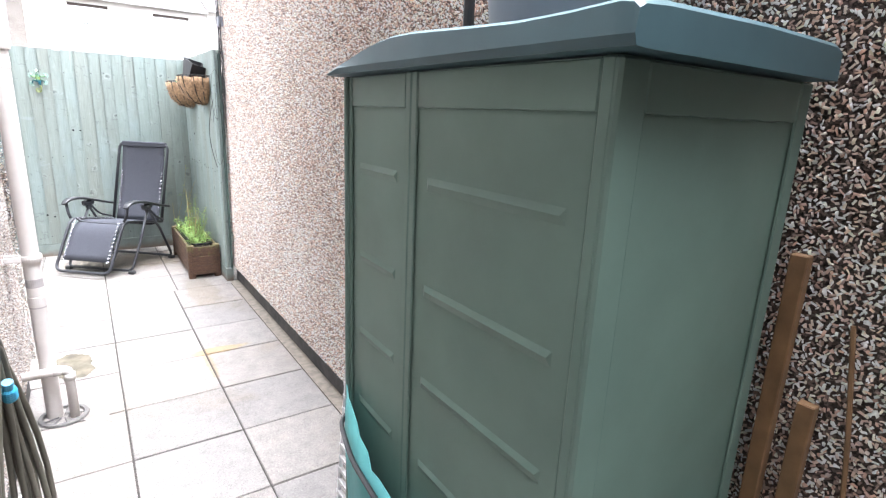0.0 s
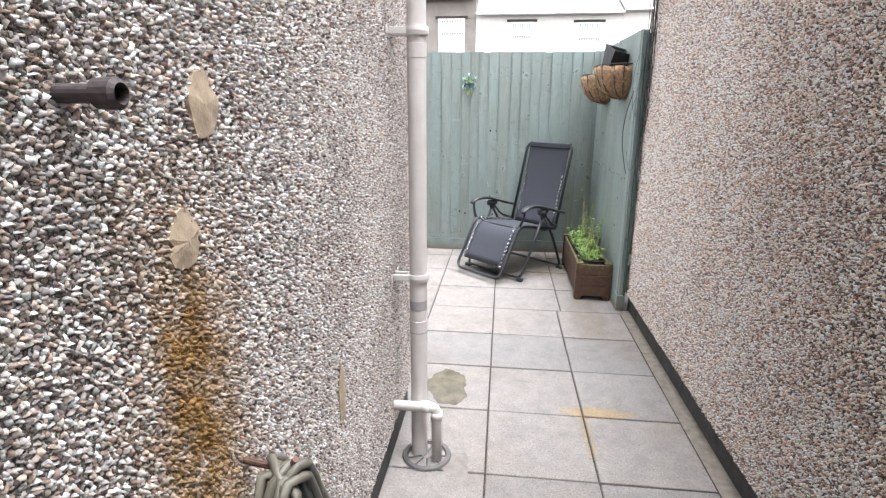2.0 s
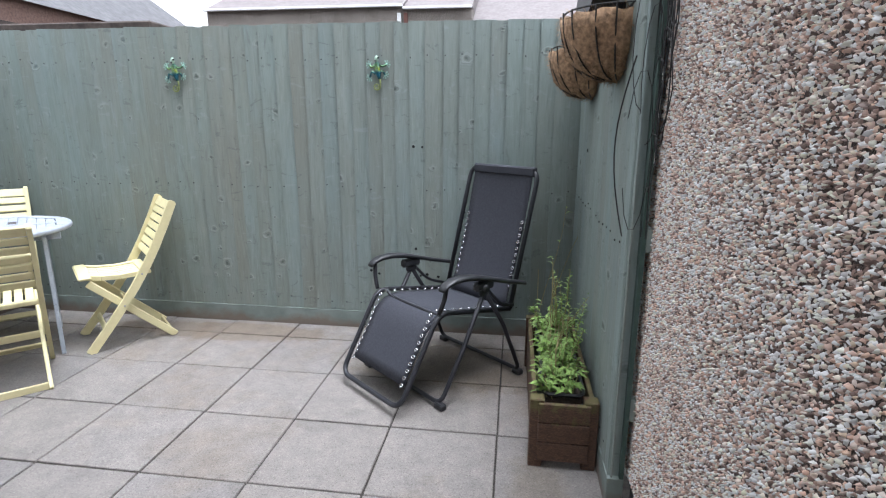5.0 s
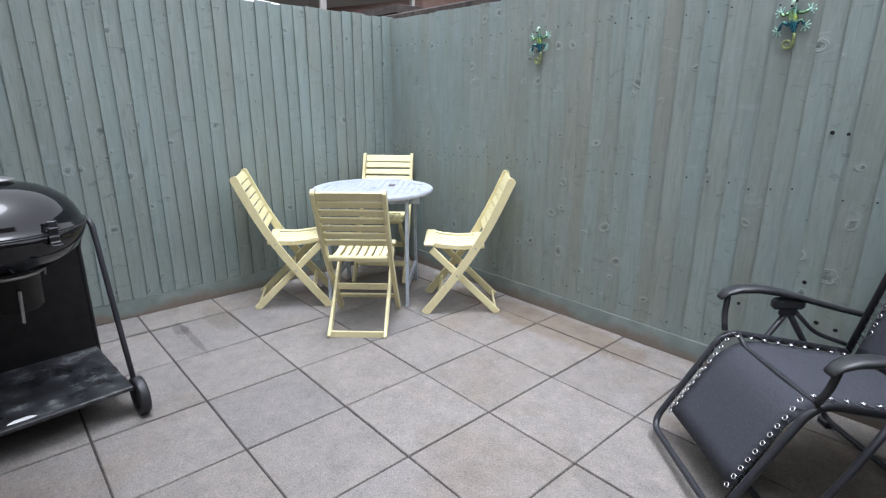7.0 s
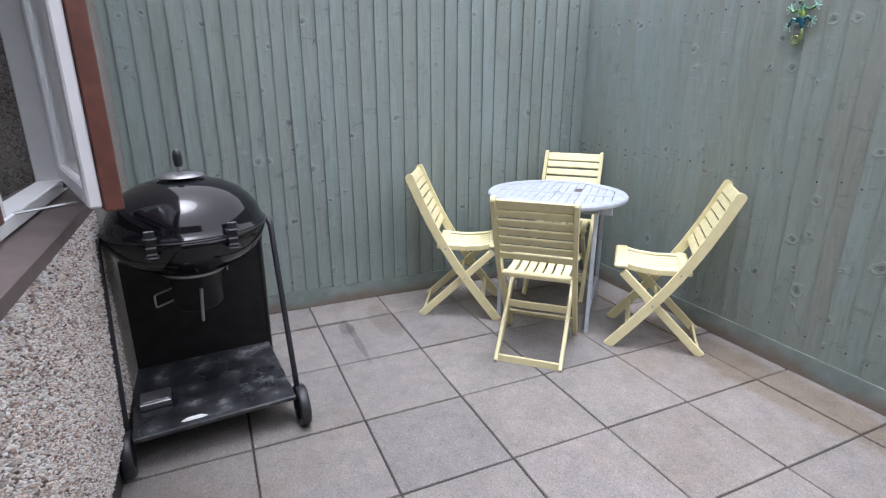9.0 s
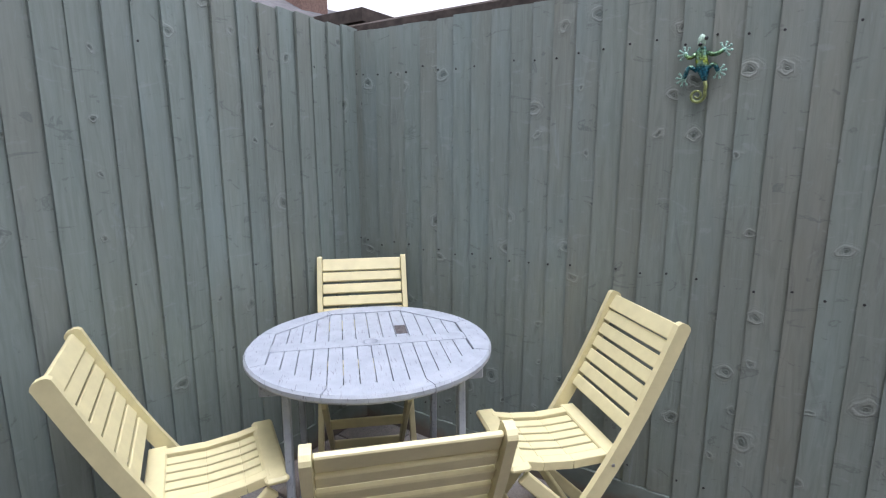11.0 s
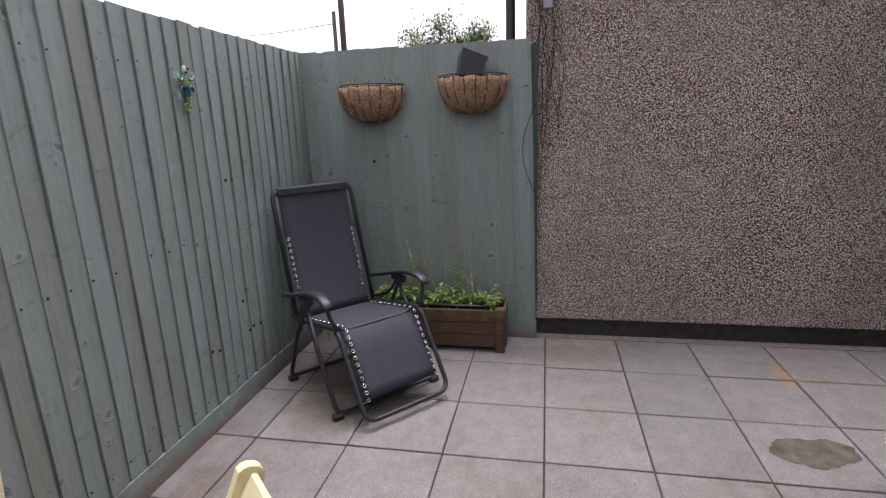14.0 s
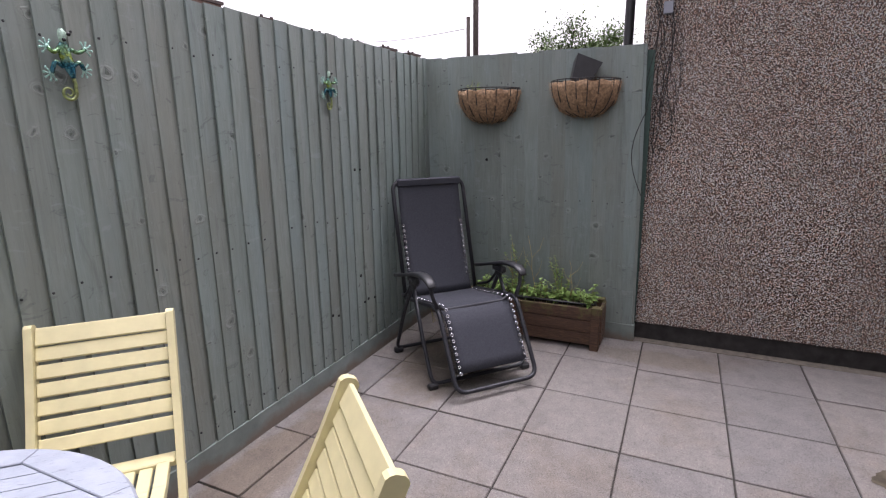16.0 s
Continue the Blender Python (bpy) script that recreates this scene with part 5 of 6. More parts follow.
for y, z, w, h in ((1.535, 1.45, 0.036, 0.045), (1.46, 1.277, 0.034, 0.040), (2.058, 0.69, 0.03, 0.085)):
    bm = bmesh.new()
    rg = random.Random(int(z * 100))
    ring = [(0.006, w * math.cos(a) * rg.uniform(0.75, 1.2), h * math.sin(a) * rg.uniform(0.8, 1.15)) for a in [i * math.pi / 9 for i in range(18)]]
    c = bm.verts.new((0.010, 0, 0))
    vs = [bm.verts.new(p) for p in ring]
    vb = [bm.verts.new((-0.01, p[1] * 1.1, p[2] * 1.1)) for p in ring]
    for i in range(18):
        bm.faces.new((c, vs[i], vs[(i + 1) % 18]))
        bm.faces.new((vs[i], vb[i], vb[(i + 1) % 18], vs[(i + 1) % 18]))
    ob = part("mortar_patch", bm, M_PATCH, house)
    ob.location = (X_LEFT, y, z)

# ---- window in the rear wall ----
win = tagged(new("window_1"), kind="structure")
M_SILL = plain("dark_painted_sill", srgb(96, 86, 84), 0.6, vary=0.2, scale=10, bump=0.001)
bm = bmesh.new()
v = [bm.verts.new(p) for p in ((WX0 - 0.04, 2.98, 0.98), (WX1 + 0.045, 2.98, 0.98), (WX1 + 0.045, 3.19, 0.975), (WX0 - 0.04, 3.19, 0.975), (WX0 - 0.04, 2.98, 1.05), (WX1 + 0.045, 2.98, 1.05), (WX1 + 0.045, 3.19, 1.015), (WX0 - 0.04, 3.19, 1.015))]
for f in ((0, 1, 2, 3), (4, 7, 6, 5), (0, 4, 5, 1), (1, 5, 6, 2), (2, 6, 7, 3), (3, 7, 4, 0)):
    bm.faces.new([v[i] for i in f][::-1])
bmesh.ops.bevel(bm, geom=bm.edges[:], offset=0.004, segments=1, affect="EDGES")
part("window_sill", bm, M_SILL, win)
YF = 3.04
for name, a, b, mat in (
        ("window_frame", (WX1 - 0.055, YF, 1.04), (WX1, YF + 0.07, WZ1), M_WHITE),
        ("window_frame", (WX0, YF, 1.04), (WX0 + 0.055, YF + 0.07, WZ1), M_WHITE),
        ("window_frame", (WX0, YF, WZ1 - 0.055), (WX1, YF + 0.07, WZ1), M_WHITE),
        ("window_frame", (WX0, YF, 1.035), (WX1, YF + 0.07, 1.075), M_WHITE),
        ("mullion", (-1.40, YF, 1.07), (-1.335, YF + 0.078, WZ1 - 0.055), M_BROWNWOOD),
        ("mullion", (-1.46, YF, 1.07), (-1.40, YF + 0.066, WZ1 - 0.055), M_WHITE)):
    one(name, a, b, mat, win, bevel=0.004)
one("pane", (-1.335, YF + 0.025, 1.075), (WX1 - 0.055, YF + 0.031, WZ1 - 0.055), M_GLASS, win)
case = new("casement")
case.parent = win
case.matrix_basis = pose(WX0 + 0.06, 3.105, 0, 0, 0, 17)
CW, Z0, Z1 = 0.575, 1.08, WZ1 - 0.06
for a, b in (((0, 0, Z0), (0.05, 0.03, Z1)), ((CW - 0.05, 0, Z0), (CW, 0.03, Z1)), ((0.05, 0, Z0), (CW - 0.05, 0.03, Z0 + 0.05)), ((0.05, 0, Z1 - 0.05), (CW - 0.05, 0.03, Z1))):
    one("casement_frame", a, b, M_WHITE, case, bevel=0.005)
one("casement_edge", (CW - 0.055, 0.032, Z0 - 0.01), (CW + 0.005, 0.075, Z1), M_BROWNWOOD, case, bevel=0.003)
one("casement_edge", (0.0, 0.032, Z0 - 0.01), (CW - 0.055, 0.075, Z0 + 0.05), M_BROWNWOOD, case, bevel=0.003)
one("pane", (0.05, 0.012, Z0 + 0.05), (CW - 0.05, 0.018, Z1 - 0.05), M_GLASS, case)
bm = bmesh.new()
beam(bm, (-1.50, 3.10, 1.072), (-1.60, 3.22, 1.072), 0.014, 0.006)
part("stay", bm, M_STEEL, win)

# ---- sign with bottle opener ----
sign = thing("wall_sign", "weathered grey wooden sign reading beer open, with bottle opener", "sign", pose(-0.443, Y_DASH + 0.006, 1.01, 0, 0, 180))
M_SIGN = plain("weathered_grey_board", srgb(126, 124, 124), 0.8, vary=0.22, scale=10, bump=0.001)
M_SIGNBLUE = plain("faded_blue_lettering", srgb(86, 132, 170), 0.8, vary=0.15)
M_SIGNDARK = plain("faded_dark_lettering", srgb(92, 104, 122), 0.8, vary=0.15)
M_SIGNPINK = plain("faded_pink_lettering", srgb(190, 168, 182), 0.8, vary=0.1)
one("board", (-0.09, -0.013, -0.175), (0.09, 0.0, 0.175), M_SIGN, sign, bevel=0.003)


def letters(text, x, z, size, mat, parent, y):
    cu = bpy.data.curves.new("lettering", "FONT")
    cu.body, cu.size, cu.extrude, cu.align_x = text, size, 0.0006, "CENTER"
    cu.materials.append(mat)
    ob = new("lettering", cu)
    ob.parent = parent
    ob.matrix_basis = pose(x, y, z, 90, 0, 0)
    return ob


letters("BEER", 0, -0.055, 0.058, M_SIGNBLUE, sign, -0.0142)
letters("OPEN", 0, -0.115, 0.052, M_SIGNDARK, sign, -0.0142)
letters("The best", 0, -0.006, 0.036, M_SIGNDARK, sign, -0.0142)
for k, (w, z, mat) in enumerate(((0.03, -0.068, M_SIGNDARK), (0.09, -0.145, M_SIGNPINK))):
    one("faded_line", (-w / 2, -0.0148, z), (w / 2, -0.0132, z + 0.008), mat, sign)
opener = thing("bottle_opener", "rusty cast-iron bottle opener screwed to the grey sign", "bottle opener", pose(-0.448, Y_DASH + 0.020, 1.095, 0, 0, 180))
bm = bmesh.new()
box(bm, (-0.017, -0.006, -0.045), (0.017, 0.0, 0.045), 0.003)
part("plate", bm, M_RUST, opener)
bm = bmesh.new()
v = [bm.verts.new(p) for p in ((-0.028, -0.004, 0.02), (0.028, -0.004, 0.02), (0.034, -0.045, 0.012), (-0.034, -0.045, 0.012), (-0.022, -0.004, -0.03), (0.022, -0.004, -0.03), (0.03, -0.04, -0.012), (-0.03, -0.04, -0.012))]
for f in ((0, 3, 2, 1), (4, 5, 6, 7), (0, 1, 5, 4), (1, 2, 6, 5), (2, 3, 7, 6), (3, 0, 4, 7)):
    bm.faces.new([v[i] for i in f])
bmesh.ops.bevel(bm, geom=bm.edges[:], offset=0.003, segments=2, affect="EDGES")
part("jaw", bm, M_RUST, opener)
hook2 = thing("wall_hook", "rusty iron wall hook above the sign", "hook", pose(-0.40, Y_DASH, 1.225))
bm = bmesh.new()
tube(bm, rounded([(0, -0.01, 0.045), (0, 0.012, 0.045), (0, 0.022, 0.01), (0, 0.012, -0.03), (0, -0.01, -0.03)], 0.02), 0.008, 8)
tube(bm, rounded([(0.0, 0.015, -0.01), (0.012, 0.028, -0.03), (0.014, 0.022, -0.06)], 0.02), 0.005, 8)
part("hook", bm, M_RUST, hook2)


# ---- hanging baskets ----
def basket(m, label):
    root = thing("hanging_basket", label, "hanging basket", m)
    R, DEP, H = 0.205, 0.20, 0.20
    bm = bmesh.new()
    rg = random.Random(label)
    rings = []
    for i in range(8):
        t = i / 7
        k = math.cos(t * math.pi / 2) ** 0.7
        ring = []
        for j in range(21):
            a = math.pi * j / 20
            w = 1 + 0.03 * math.sin(j * 5.1 + i * 2.3) + rg.uniform(-0.025, 0.03)
            ring.append(bm.verts.new((-DEP * math.sin(a) * k * w - 0.004, R * math.cos(a) * max(k, 0.05) * w, -H * math.sin(t * math.pi / 2) * w + (0.006 * math.sin(j * 1.9) if i == 0 else 0))))
        rings.append(ring)
    for a, b in zip(rings, rings[1:]):
        for j in range(20):
            bm.faces.new((a[j], a[j + 1], b[j + 1], b[j]))
    ob = part("liner", bm, M_COIR, root, "shaggy brown coir liner", True)
    ob.modifiers.new("thickness", "SOLIDIFY").thickness = 0.012
    hair = bmesh.new()
    for _ in range(2200):
        t, a = rg.random() ** 1.3, rg.uniform(0, math.pi)
        k = math.cos(t * math.pi / 2) ** 0.7
        p = Vector((-DEP * math.sin(a) * k - 0.004, R * math.cos(a) * k, -H * math.sin(t * math.pi / 2)))
        d = (Vector((p.x, p.y, p.z * 0.5)).normalized() + Vector((rg.uniform(-1, 1), rg.uniform(-1, 1), rg.uniform(-1, 1))) * 0.9).normalized()
        q = p + d * rg.uniform(0.012, 0.05)
        s = d.orthogonal().normalized() * 0.0012
        hair.faces.new([hair.verts.new(c) for c in (p - s, p + s, q)])
    tagged(part("fibres", hair, M_COIR, root), kind="stuff")
    bm = bmesh.new()
    tube(bm, [(-(DEP + 0.008) * math.sin(math.pi * j / 20), (R + 0.008) * math.cos(math.pi * j / 20), 0.016) for j in range(21)], 0.0035, 6)
    tube(bm, [(-0.003, -R - 0.008, 0.016), (-0.003, R + 0.008, 0.016)], 0.0035, 6)
    part("rim_wire", bm, M_WIRE, root)
    for j in (2, 5, 7, 9, 11, 13, 16, 18):
        a = math.pi * (j + 0.3) / 20
        bm = bmesh.new()
        tube(bm, [(-(DEP + 0.019) * math.sin(a) * math.cos(t * math.pi / 20) ** 0.7, (R + 0.019) * math.cos(a) * math.cos(t * math.pi / 20) ** 0.7, 0.016 - (H + 0.031) * math.sin(t * math.pi / 20)) for t in range(10)], 0.0029, 6)
        part("rib", bm, M_WIRE, root)
    bm = bmesh.new()
    v = [bm.verts.new((-(DEP - 0.02) * math.sin(math.pi * j / 12), (R - 0.02) * math.cos(math.pi * j / 12), -0.03)) for j in range(13)]
    bm.faces.new(v)
    part("soil", bm, M_SOIL, root)
    return root


XB = 0.893
basket(pose(XB, 5.60, 1.69), "half-round wire basket with brown coir liner and small green seedling")
basket(pose(XB, 4.945, 1.72), "half-round wire basket with brown coir liner holding a black pot")
plant(pose(XB - 0.09, 5.68, 1.66), "small bright green seedling growing in the hanging basket", random.Random(4), 6, 0.10, 0.03, 0.035, 0, 9)
bpot = thing("black_pot", "square black plastic plant pot tipped over in the hanging basket", "pot", pose(XB - 0.10, 4.975, 1.705, 22, 12, 20))
bm = bmesh.new()
s0, s1 = 0.055, 0.082
v = [bm.verts.new((x * s0, y * s0, 0)) for x, y in ((-1, -1), (1, -1), (1, 1), (-1, 1))] + [bm.verts.new((x * s1, y * s1, 0.15)) for x, y in ((-1, -1), (1, -1), (1, 1), (-1, 1))]
w = [bm.verts.new((p.co.x * 0.94, p.co.y * 0.94, p.co.z + (0.004 if p.co.z < 0.1 else 0))) for p in v]
for i in range(4):
    j = (i + 1) % 4
    bm.faces.new((v[i], v[j], v[4 + j], v[4 + i]))
    bm.faces.new((w[j], w[i], w[4 + i], w[4 + j]))
    bm.faces.new((v[4 + i], v[4 + j], w[4 + j], w[4 + i]))
bm.faces.new(v[3::-1])
bm.faces.new(w[:4])
part("pot", bm, M_BLACKPLASTIC, bpot)


# ---- gecko ornaments ----
M_FOOT = plain("pale_mint_enamel", srgb(140, 176, 164), 0.3, 0.2, vary=0.2, scale=120)
M_HEAD = plain("cream_enamel", srgb(160, 186, 170), 0.3, vary=0.45, scale=160)
M_GOLD = plain("mottled_gold_and_teal_enamel", srgb(124, 134, 84), 0.35, 0.3, vary=0.6, scale=130)


def gecko(m):
    root = thing("gecko_ornament", "painted metal gecko wall ornament, teal and yellow, on the fence", "ornament", m, "geckos on the back fence")
    skin = Mat("gecko_paint", 0.25, 0.5)
    sep = skin.n.new("ShaderNodeSeparateXYZ")
    skin.l.new(skin.coord, sep.inputs[0])
    z = skin.math("ADD", sep.outputs[2], skin.math("MULTIPLY", skin.noise(40, 2), 0.01))
    skin.put("Base Color", skin.ramp(skin.math("MULTIPLY", skin.math("ADD", z, 0.1), 5.0), (0.05, srgb(60, 90, 80)), (0.3, srgb(24, 74, 84)), (0.42, srgb(40, 120, 150)), (0.52, srgb(50, 110, 120)), (0.6, srgb(160, 176, 60)), (0.68, srgb(120, 160, 110)), (0.8, srgb(50, 100, 96)), (0.95, srgb(150, 170, 150))))
    tint = skin.bsdf.inputs["Base Color"].links[0].from_socket
    spots = skin.ramp(skin.voronoi(170), (0.15, (1.15,) * 3), (0.45, (0.9,) * 3), (0.7, (0.35,) * 3))
    tint = skin.mix(1.0, tint, spots, "MULTIPLY")
    tint = skin.mix(skin.ramp(skin.noise(60, 3), (0.52, (0.0,) * 3), (0.62, (0.6,) * 3)), tint, srgb(104, 150, 150))
    skin.put("Base Color", tint)
    skin.bump(skin.voronoi(170), 0.0015)
    mat = skin.mat
    bm = bmesh.new()
    spine = [(0.002, 0.058), (0.004, 0.045), (0.001, 0.02), (-0.004, -0.005), (-0.008, -0.024), (-0.012, -0.042)]
    rad = [0.009, 0.016, 0.018, 0.019, 0.013, 0.0065]
    rings = []
    for (x, z), r in zip(spine, rad):
        rings.append([bm.verts.new((x + r * math.cos(a), 0.008 + 0.6 * r * math.sin(a), z)) for a in [i * math.pi / 5 for i in range(10)]])
    for a, b in zip(rings, rings[1:]):
        for i in range(10):
            bm.faces.new((a[i], a[(i + 1) % 10], b[(i + 1) % 10], b[i]))
    part("body", bm, mat, root, smooth=True)
    bm = bmesh.new()
    sphere(bm, (0.004, 0.012, 0.074), 0.0145, (0.85, 0.6, 1.4), 12)
    part("head", bm, M_HEAD, root, "pale painted head", True)
    for x, z in ((-0.009, 0.079), (0.006, 0.062)):
        bm = bmesh.new()
        sphere(bm, (x, 0.022, z), 0.006, (1, 0.8, 1), 8)
        part("eye", bm, M_ENAMEL, root, "glossy black eye", True)
    for sx, z0, z1, zf in ((-1, 0.040, 0.030, 0.044), (1, 0.042, 0.024, 0.040), (-1, -0.012, 0.008, -0.016), (1, -0.012, 0.004, -0.032)):
        bm = bmesh.new()
        fx = -0.058 if sx < 0 and z0 > 0 else sx * 0.047
        tube(bm, rounded([(sx * 0.012, 0.008, z0), (sx * 0.034, 0.012, z1), (fx, 0.008, zf)], 0.01), 0.0062, 8)
        leg = part("leg", bm, mat, root, smooth=True)
        bm = bmesh.new()
        sphere(bm, (fx, 0.008, zf), 0.008, (1, 0.6, 1), 10)
        for k in range(5):
            a = math.radians((-50 + 42 * k) if z0 > 0.02 else (50 - 42 * k))
            tx, tz = fx + sx * 0.020 * math.cos(a), zf + 0.020 * math.sin(a)
            tube(bm, [(fx, 0.008, zf), (tx, 0.008, tz)], 0.0024, 6)
            sphere(bm, (tx, 0.008, tz), 0.0042, (1, 0.7, 1), 8)
        part("foot", bm, M_FOOT, leg, "pale mint splayed foot with round toes", True)
    bm = bmesh.new()
    pts = [(-0.012, 0.006, -0.040), (-0.0165, 0.006, -0.058)]
    for i in range(28):
        a, r = math.radians(162 + i * 20), 0.0225 * (1 - i / 36)
        pts.append((0.006 + r * math.cos(a), 0.006, -0.084 + r * math.sin(a)))
    tube(bm, pts, 0.0058, 7, taper=0.4)
    part("tail", bm, M_GOLD, root, "tail curled in a flat spiral, yellow-gold", smooth=True)
    return root


YG = Y_BACK - 0.0185
g1 = gecko(pose(-1.637, YG, 1.656, 0, 0, 180) @ Matrix.Scale(1.05, 4))
copy_thing(g1, pose(-0.315, YG, 1.655, 0, 0, 180) @ Matrix.Scale(0.95, 4))

# ---- knot holes and bolt holes through the fence ----
M_HOLE = plain("dark_hole", srgb(14, 16, 18), 0.9)
bm = bmesh.new()
for x, z, r in ((-0.10, 1.215, 0.009), (-0.045, 1.212, 0.007), (-0.391, 0.408, 0.009), (-0.016, 0.395, 0.010), (-0.089, 0.565, 0.009), (-0.336, 0.389, 0.008), (-0.059, 0.386, 0.008), (0.057, 0.383, 0.009)):
    lathe(bm, [(0, 0.0), (r, 0.0), (r * 0.9, -0.003)], 14, pose(0.93 - x, 0.0175, z, -90, 0, 0))
tagged(part("knot_holes", bm, M_HOLE, fence_b), kind="stuff")
bm = bmesh.new()
lathe(bm, [(0, 0.0), (0.010, 0.0), (0.009, -0.003)], 14, pose(1.075, 0.0175, 1.223, -90, 0, 0))
tagged(part("knot_holes", bm, M_HOLE, fence_e), kind="stuff")

# ---- cables and lamp box on the wall end ----
cables = thing("wall_cables", "tangle of thin dark cables hanging down the wall edge", "cable")
rg = random.Random(9)
bm = bmesh.new()
for k in range(9):
    y0, pts = 4.52 + rg.uniform(-0.05, 0.08), []
    zb = rg.choice((1.0, 1.25, 1.5, 1.7))
    for i in range(12):
        t = i / 11
        pts.append((0.945 - rg.uniform(0, 0.012), y0 + 0.045 * math.sin(t * (5 + k % 4) + k) + rg.uniform(-0.012, 0.012), 2.9 - (2.9 - zb) * t))
    tube(bm, pts, 0.0022, 5)
for k in range(11):
    cy, cz, ry, rz = 4.50 + rg.uniform(-0.08, 0.03), rg.uniform(1.3, 2.05), rg.uniform(0.03, 0.10), rg.uniform(0.08, 0.2)
    tube(bm, [(0.942 - rg.uniform(0, 0.010), cy + ry * math.sin(0.5 * i + k), cz - rz * math.cos(0.5 * i + k) - 0.004 * i) for i in range(11)], 0.0017, 5)
for k in range(3):
    cx, cz, rx, rz = 0.905 + rg.uniform(-0.02, 0.01), rg.uniform(1.15, 1.8), rg.uniform(0.02, 0.05), rg.uniform(0.12, 0.25)
    tube(bm, [(cx - rx * math.sin(0.45 * i + k), 4.522 - rg.uniform(0, 0.008), cz - rz * math.cos(0.45 * i + k)) for i in range(13)], 0.0013, 5)
tube(bm, [(0.875 - 0.03 * math.sin(math.pi * i / 11), 4.56 + 0.075 * math.sin(math.pi * i / 11), 1.55 - 0.05 * i) for i in range(12)], 0.0026, 5)
part("cables", bm, M_WIRE, cables)
lamp = thing("junction_box", "small grey junction box high on the pebbledash wall", "junction box", pose(0.965, 4.49, 2.13))
one("box", (-0.035, -0.028, -0.03), (0.0, 0.028, 0.04), M_GREYPIPE, lamp, bevel=0.004)

# ---- beyond the fences ----
yard_wall = thing("boundary_wall", "low brick boundary wall with weathered coping behind the fence", "wall")
one("brickwork", (-3.30, 6.16, 0), (-1.8, 6.34, 1.90), M_BRICKRED, yard_wall)
one("coping", (-3.30, 6.12, 1.90), (-1.8, 6.38, 1.985), M_COPING, yard_wall, bevel=0.01)
one("pier", (-3.60, 6.16, 0), (-3.2, 6.5, 1.99), M_BRICKRED, yard_wall)
bm = bmesh.new()
v = [bm.verts.new(p) for p in ((-3.62, 6.14, 2.0), (-3.13, 6.14, 2.0), (-3.13, 6.55, 2.0), (-3.62, 6.55, 2.0), (-3.62, 6.14, 2.06), (-3.13, 6.14, 2.06), (-3.13, 6.55, 2.06), (-3.62, 6.55, 2.06), (-3.375, 6.345, 2.11))]
for f in ((0, 3, 2, 1), (0, 1, 5, 4), (1, 2, 6, 5), (2, 3, 7, 6), (3, 0, 4, 7), (4, 5, 8), (5, 6, 8), (6, 7, 8), (7, 4, 8)):
    bm.faces.new([v[i] for i in f])
part("pier_cap", bm, M_COPING, yard_wall)

M_FARDASH = pebbledash("pebbledash_far", [(0.0, srgb(150, 138, 128)), (0.5, srgb(190, 180, 172)), (0.9, srgb(220, 214, 208))], srgb(175, 165, 158))
M_FARGLASS = plain("far_window_glass", srgb(150, 165, 165), 0.1, vary=0.1, scale=3)
M_BLIND = plain("vertical_blind", srgb(225, 225, 222), 0.8, vary=0.05)


def far_window(parent, x0, x1, z0, z1, y, split, blind):
    w = new("window")
    w.parent = parent
    t = 0.07
    for a, b in (((x0, z0), (x0 + t, z1)), ((x1 - t, z0), (x1, z1)), ((x0 + t, z1 - t), (x1 - t, z1)), ((x0 + t, z0), (x1 - t, z0 + t)), ((x0 + t, split), (x1 - t, split + t))):
        one("window_frame", (a[0], y - 0.06, a[1]), (b[0], y + 0.02, b[1]), M_WHITE, w)
    one("pane", (x0 + t, y - 0.01, z0 + t), (x1 - t, y, z1 - t), M_FARGLASS, w)
    one("lintel", (x0 - 0.12, y - 0.05, z1 + 0.003), (x1 + 0.12, y + 0.02, z1 + 0.10), M_COPING, w)
    if blind:
        n = 9
        for k in range(n):
            bm = bmesh.new()
            x = x0 + t + (x1 - x0 - 2 * t) * k / n
            box(bm, (x, y - 0.02, z0 + t), (x + (x1 - x0 - 2 * t) / n * 0.72, y - 0.013, z1 - t))
            part("blind_slat", bm, M_BLIND, w)


def terrace_house(x0, x1, wall_mat, windows, eave, label, y=24.0):
    root = thing("terrace_house", label, "house")
    one("wall", (x0, y, 0), (x1 - 0.01, y + 7.0, eave), wall_mat, root)
    bm = bmesh.new()
    v = [bm.verts.new(p) for p in ((x0, y - 0.25, eave), (x1, y - 0.25, eave), (x1, y + 3.5, eave + 1.75), (x0, y + 3.5, eave + 1.75), (x1, y + 7.3, eave), (x0, y + 7.3, eave))]
    for f in ((0, 1, 2, 3), (3, 2, 4, 5), (0, 3, 5), (1, 4, 2), (0, 5, 4, 1)):
        bm.faces.new([v[i] for i in f])
    part("roof", bm, M_ROOF, root)
    one("gutter", (x0, y - 0.34, eave - 0.06), (x1, y - 0.24, eave + 0.03), M_WHITE, root, bevel=0.02)
    for w in windows:
        far_window(root, *w)
    return root


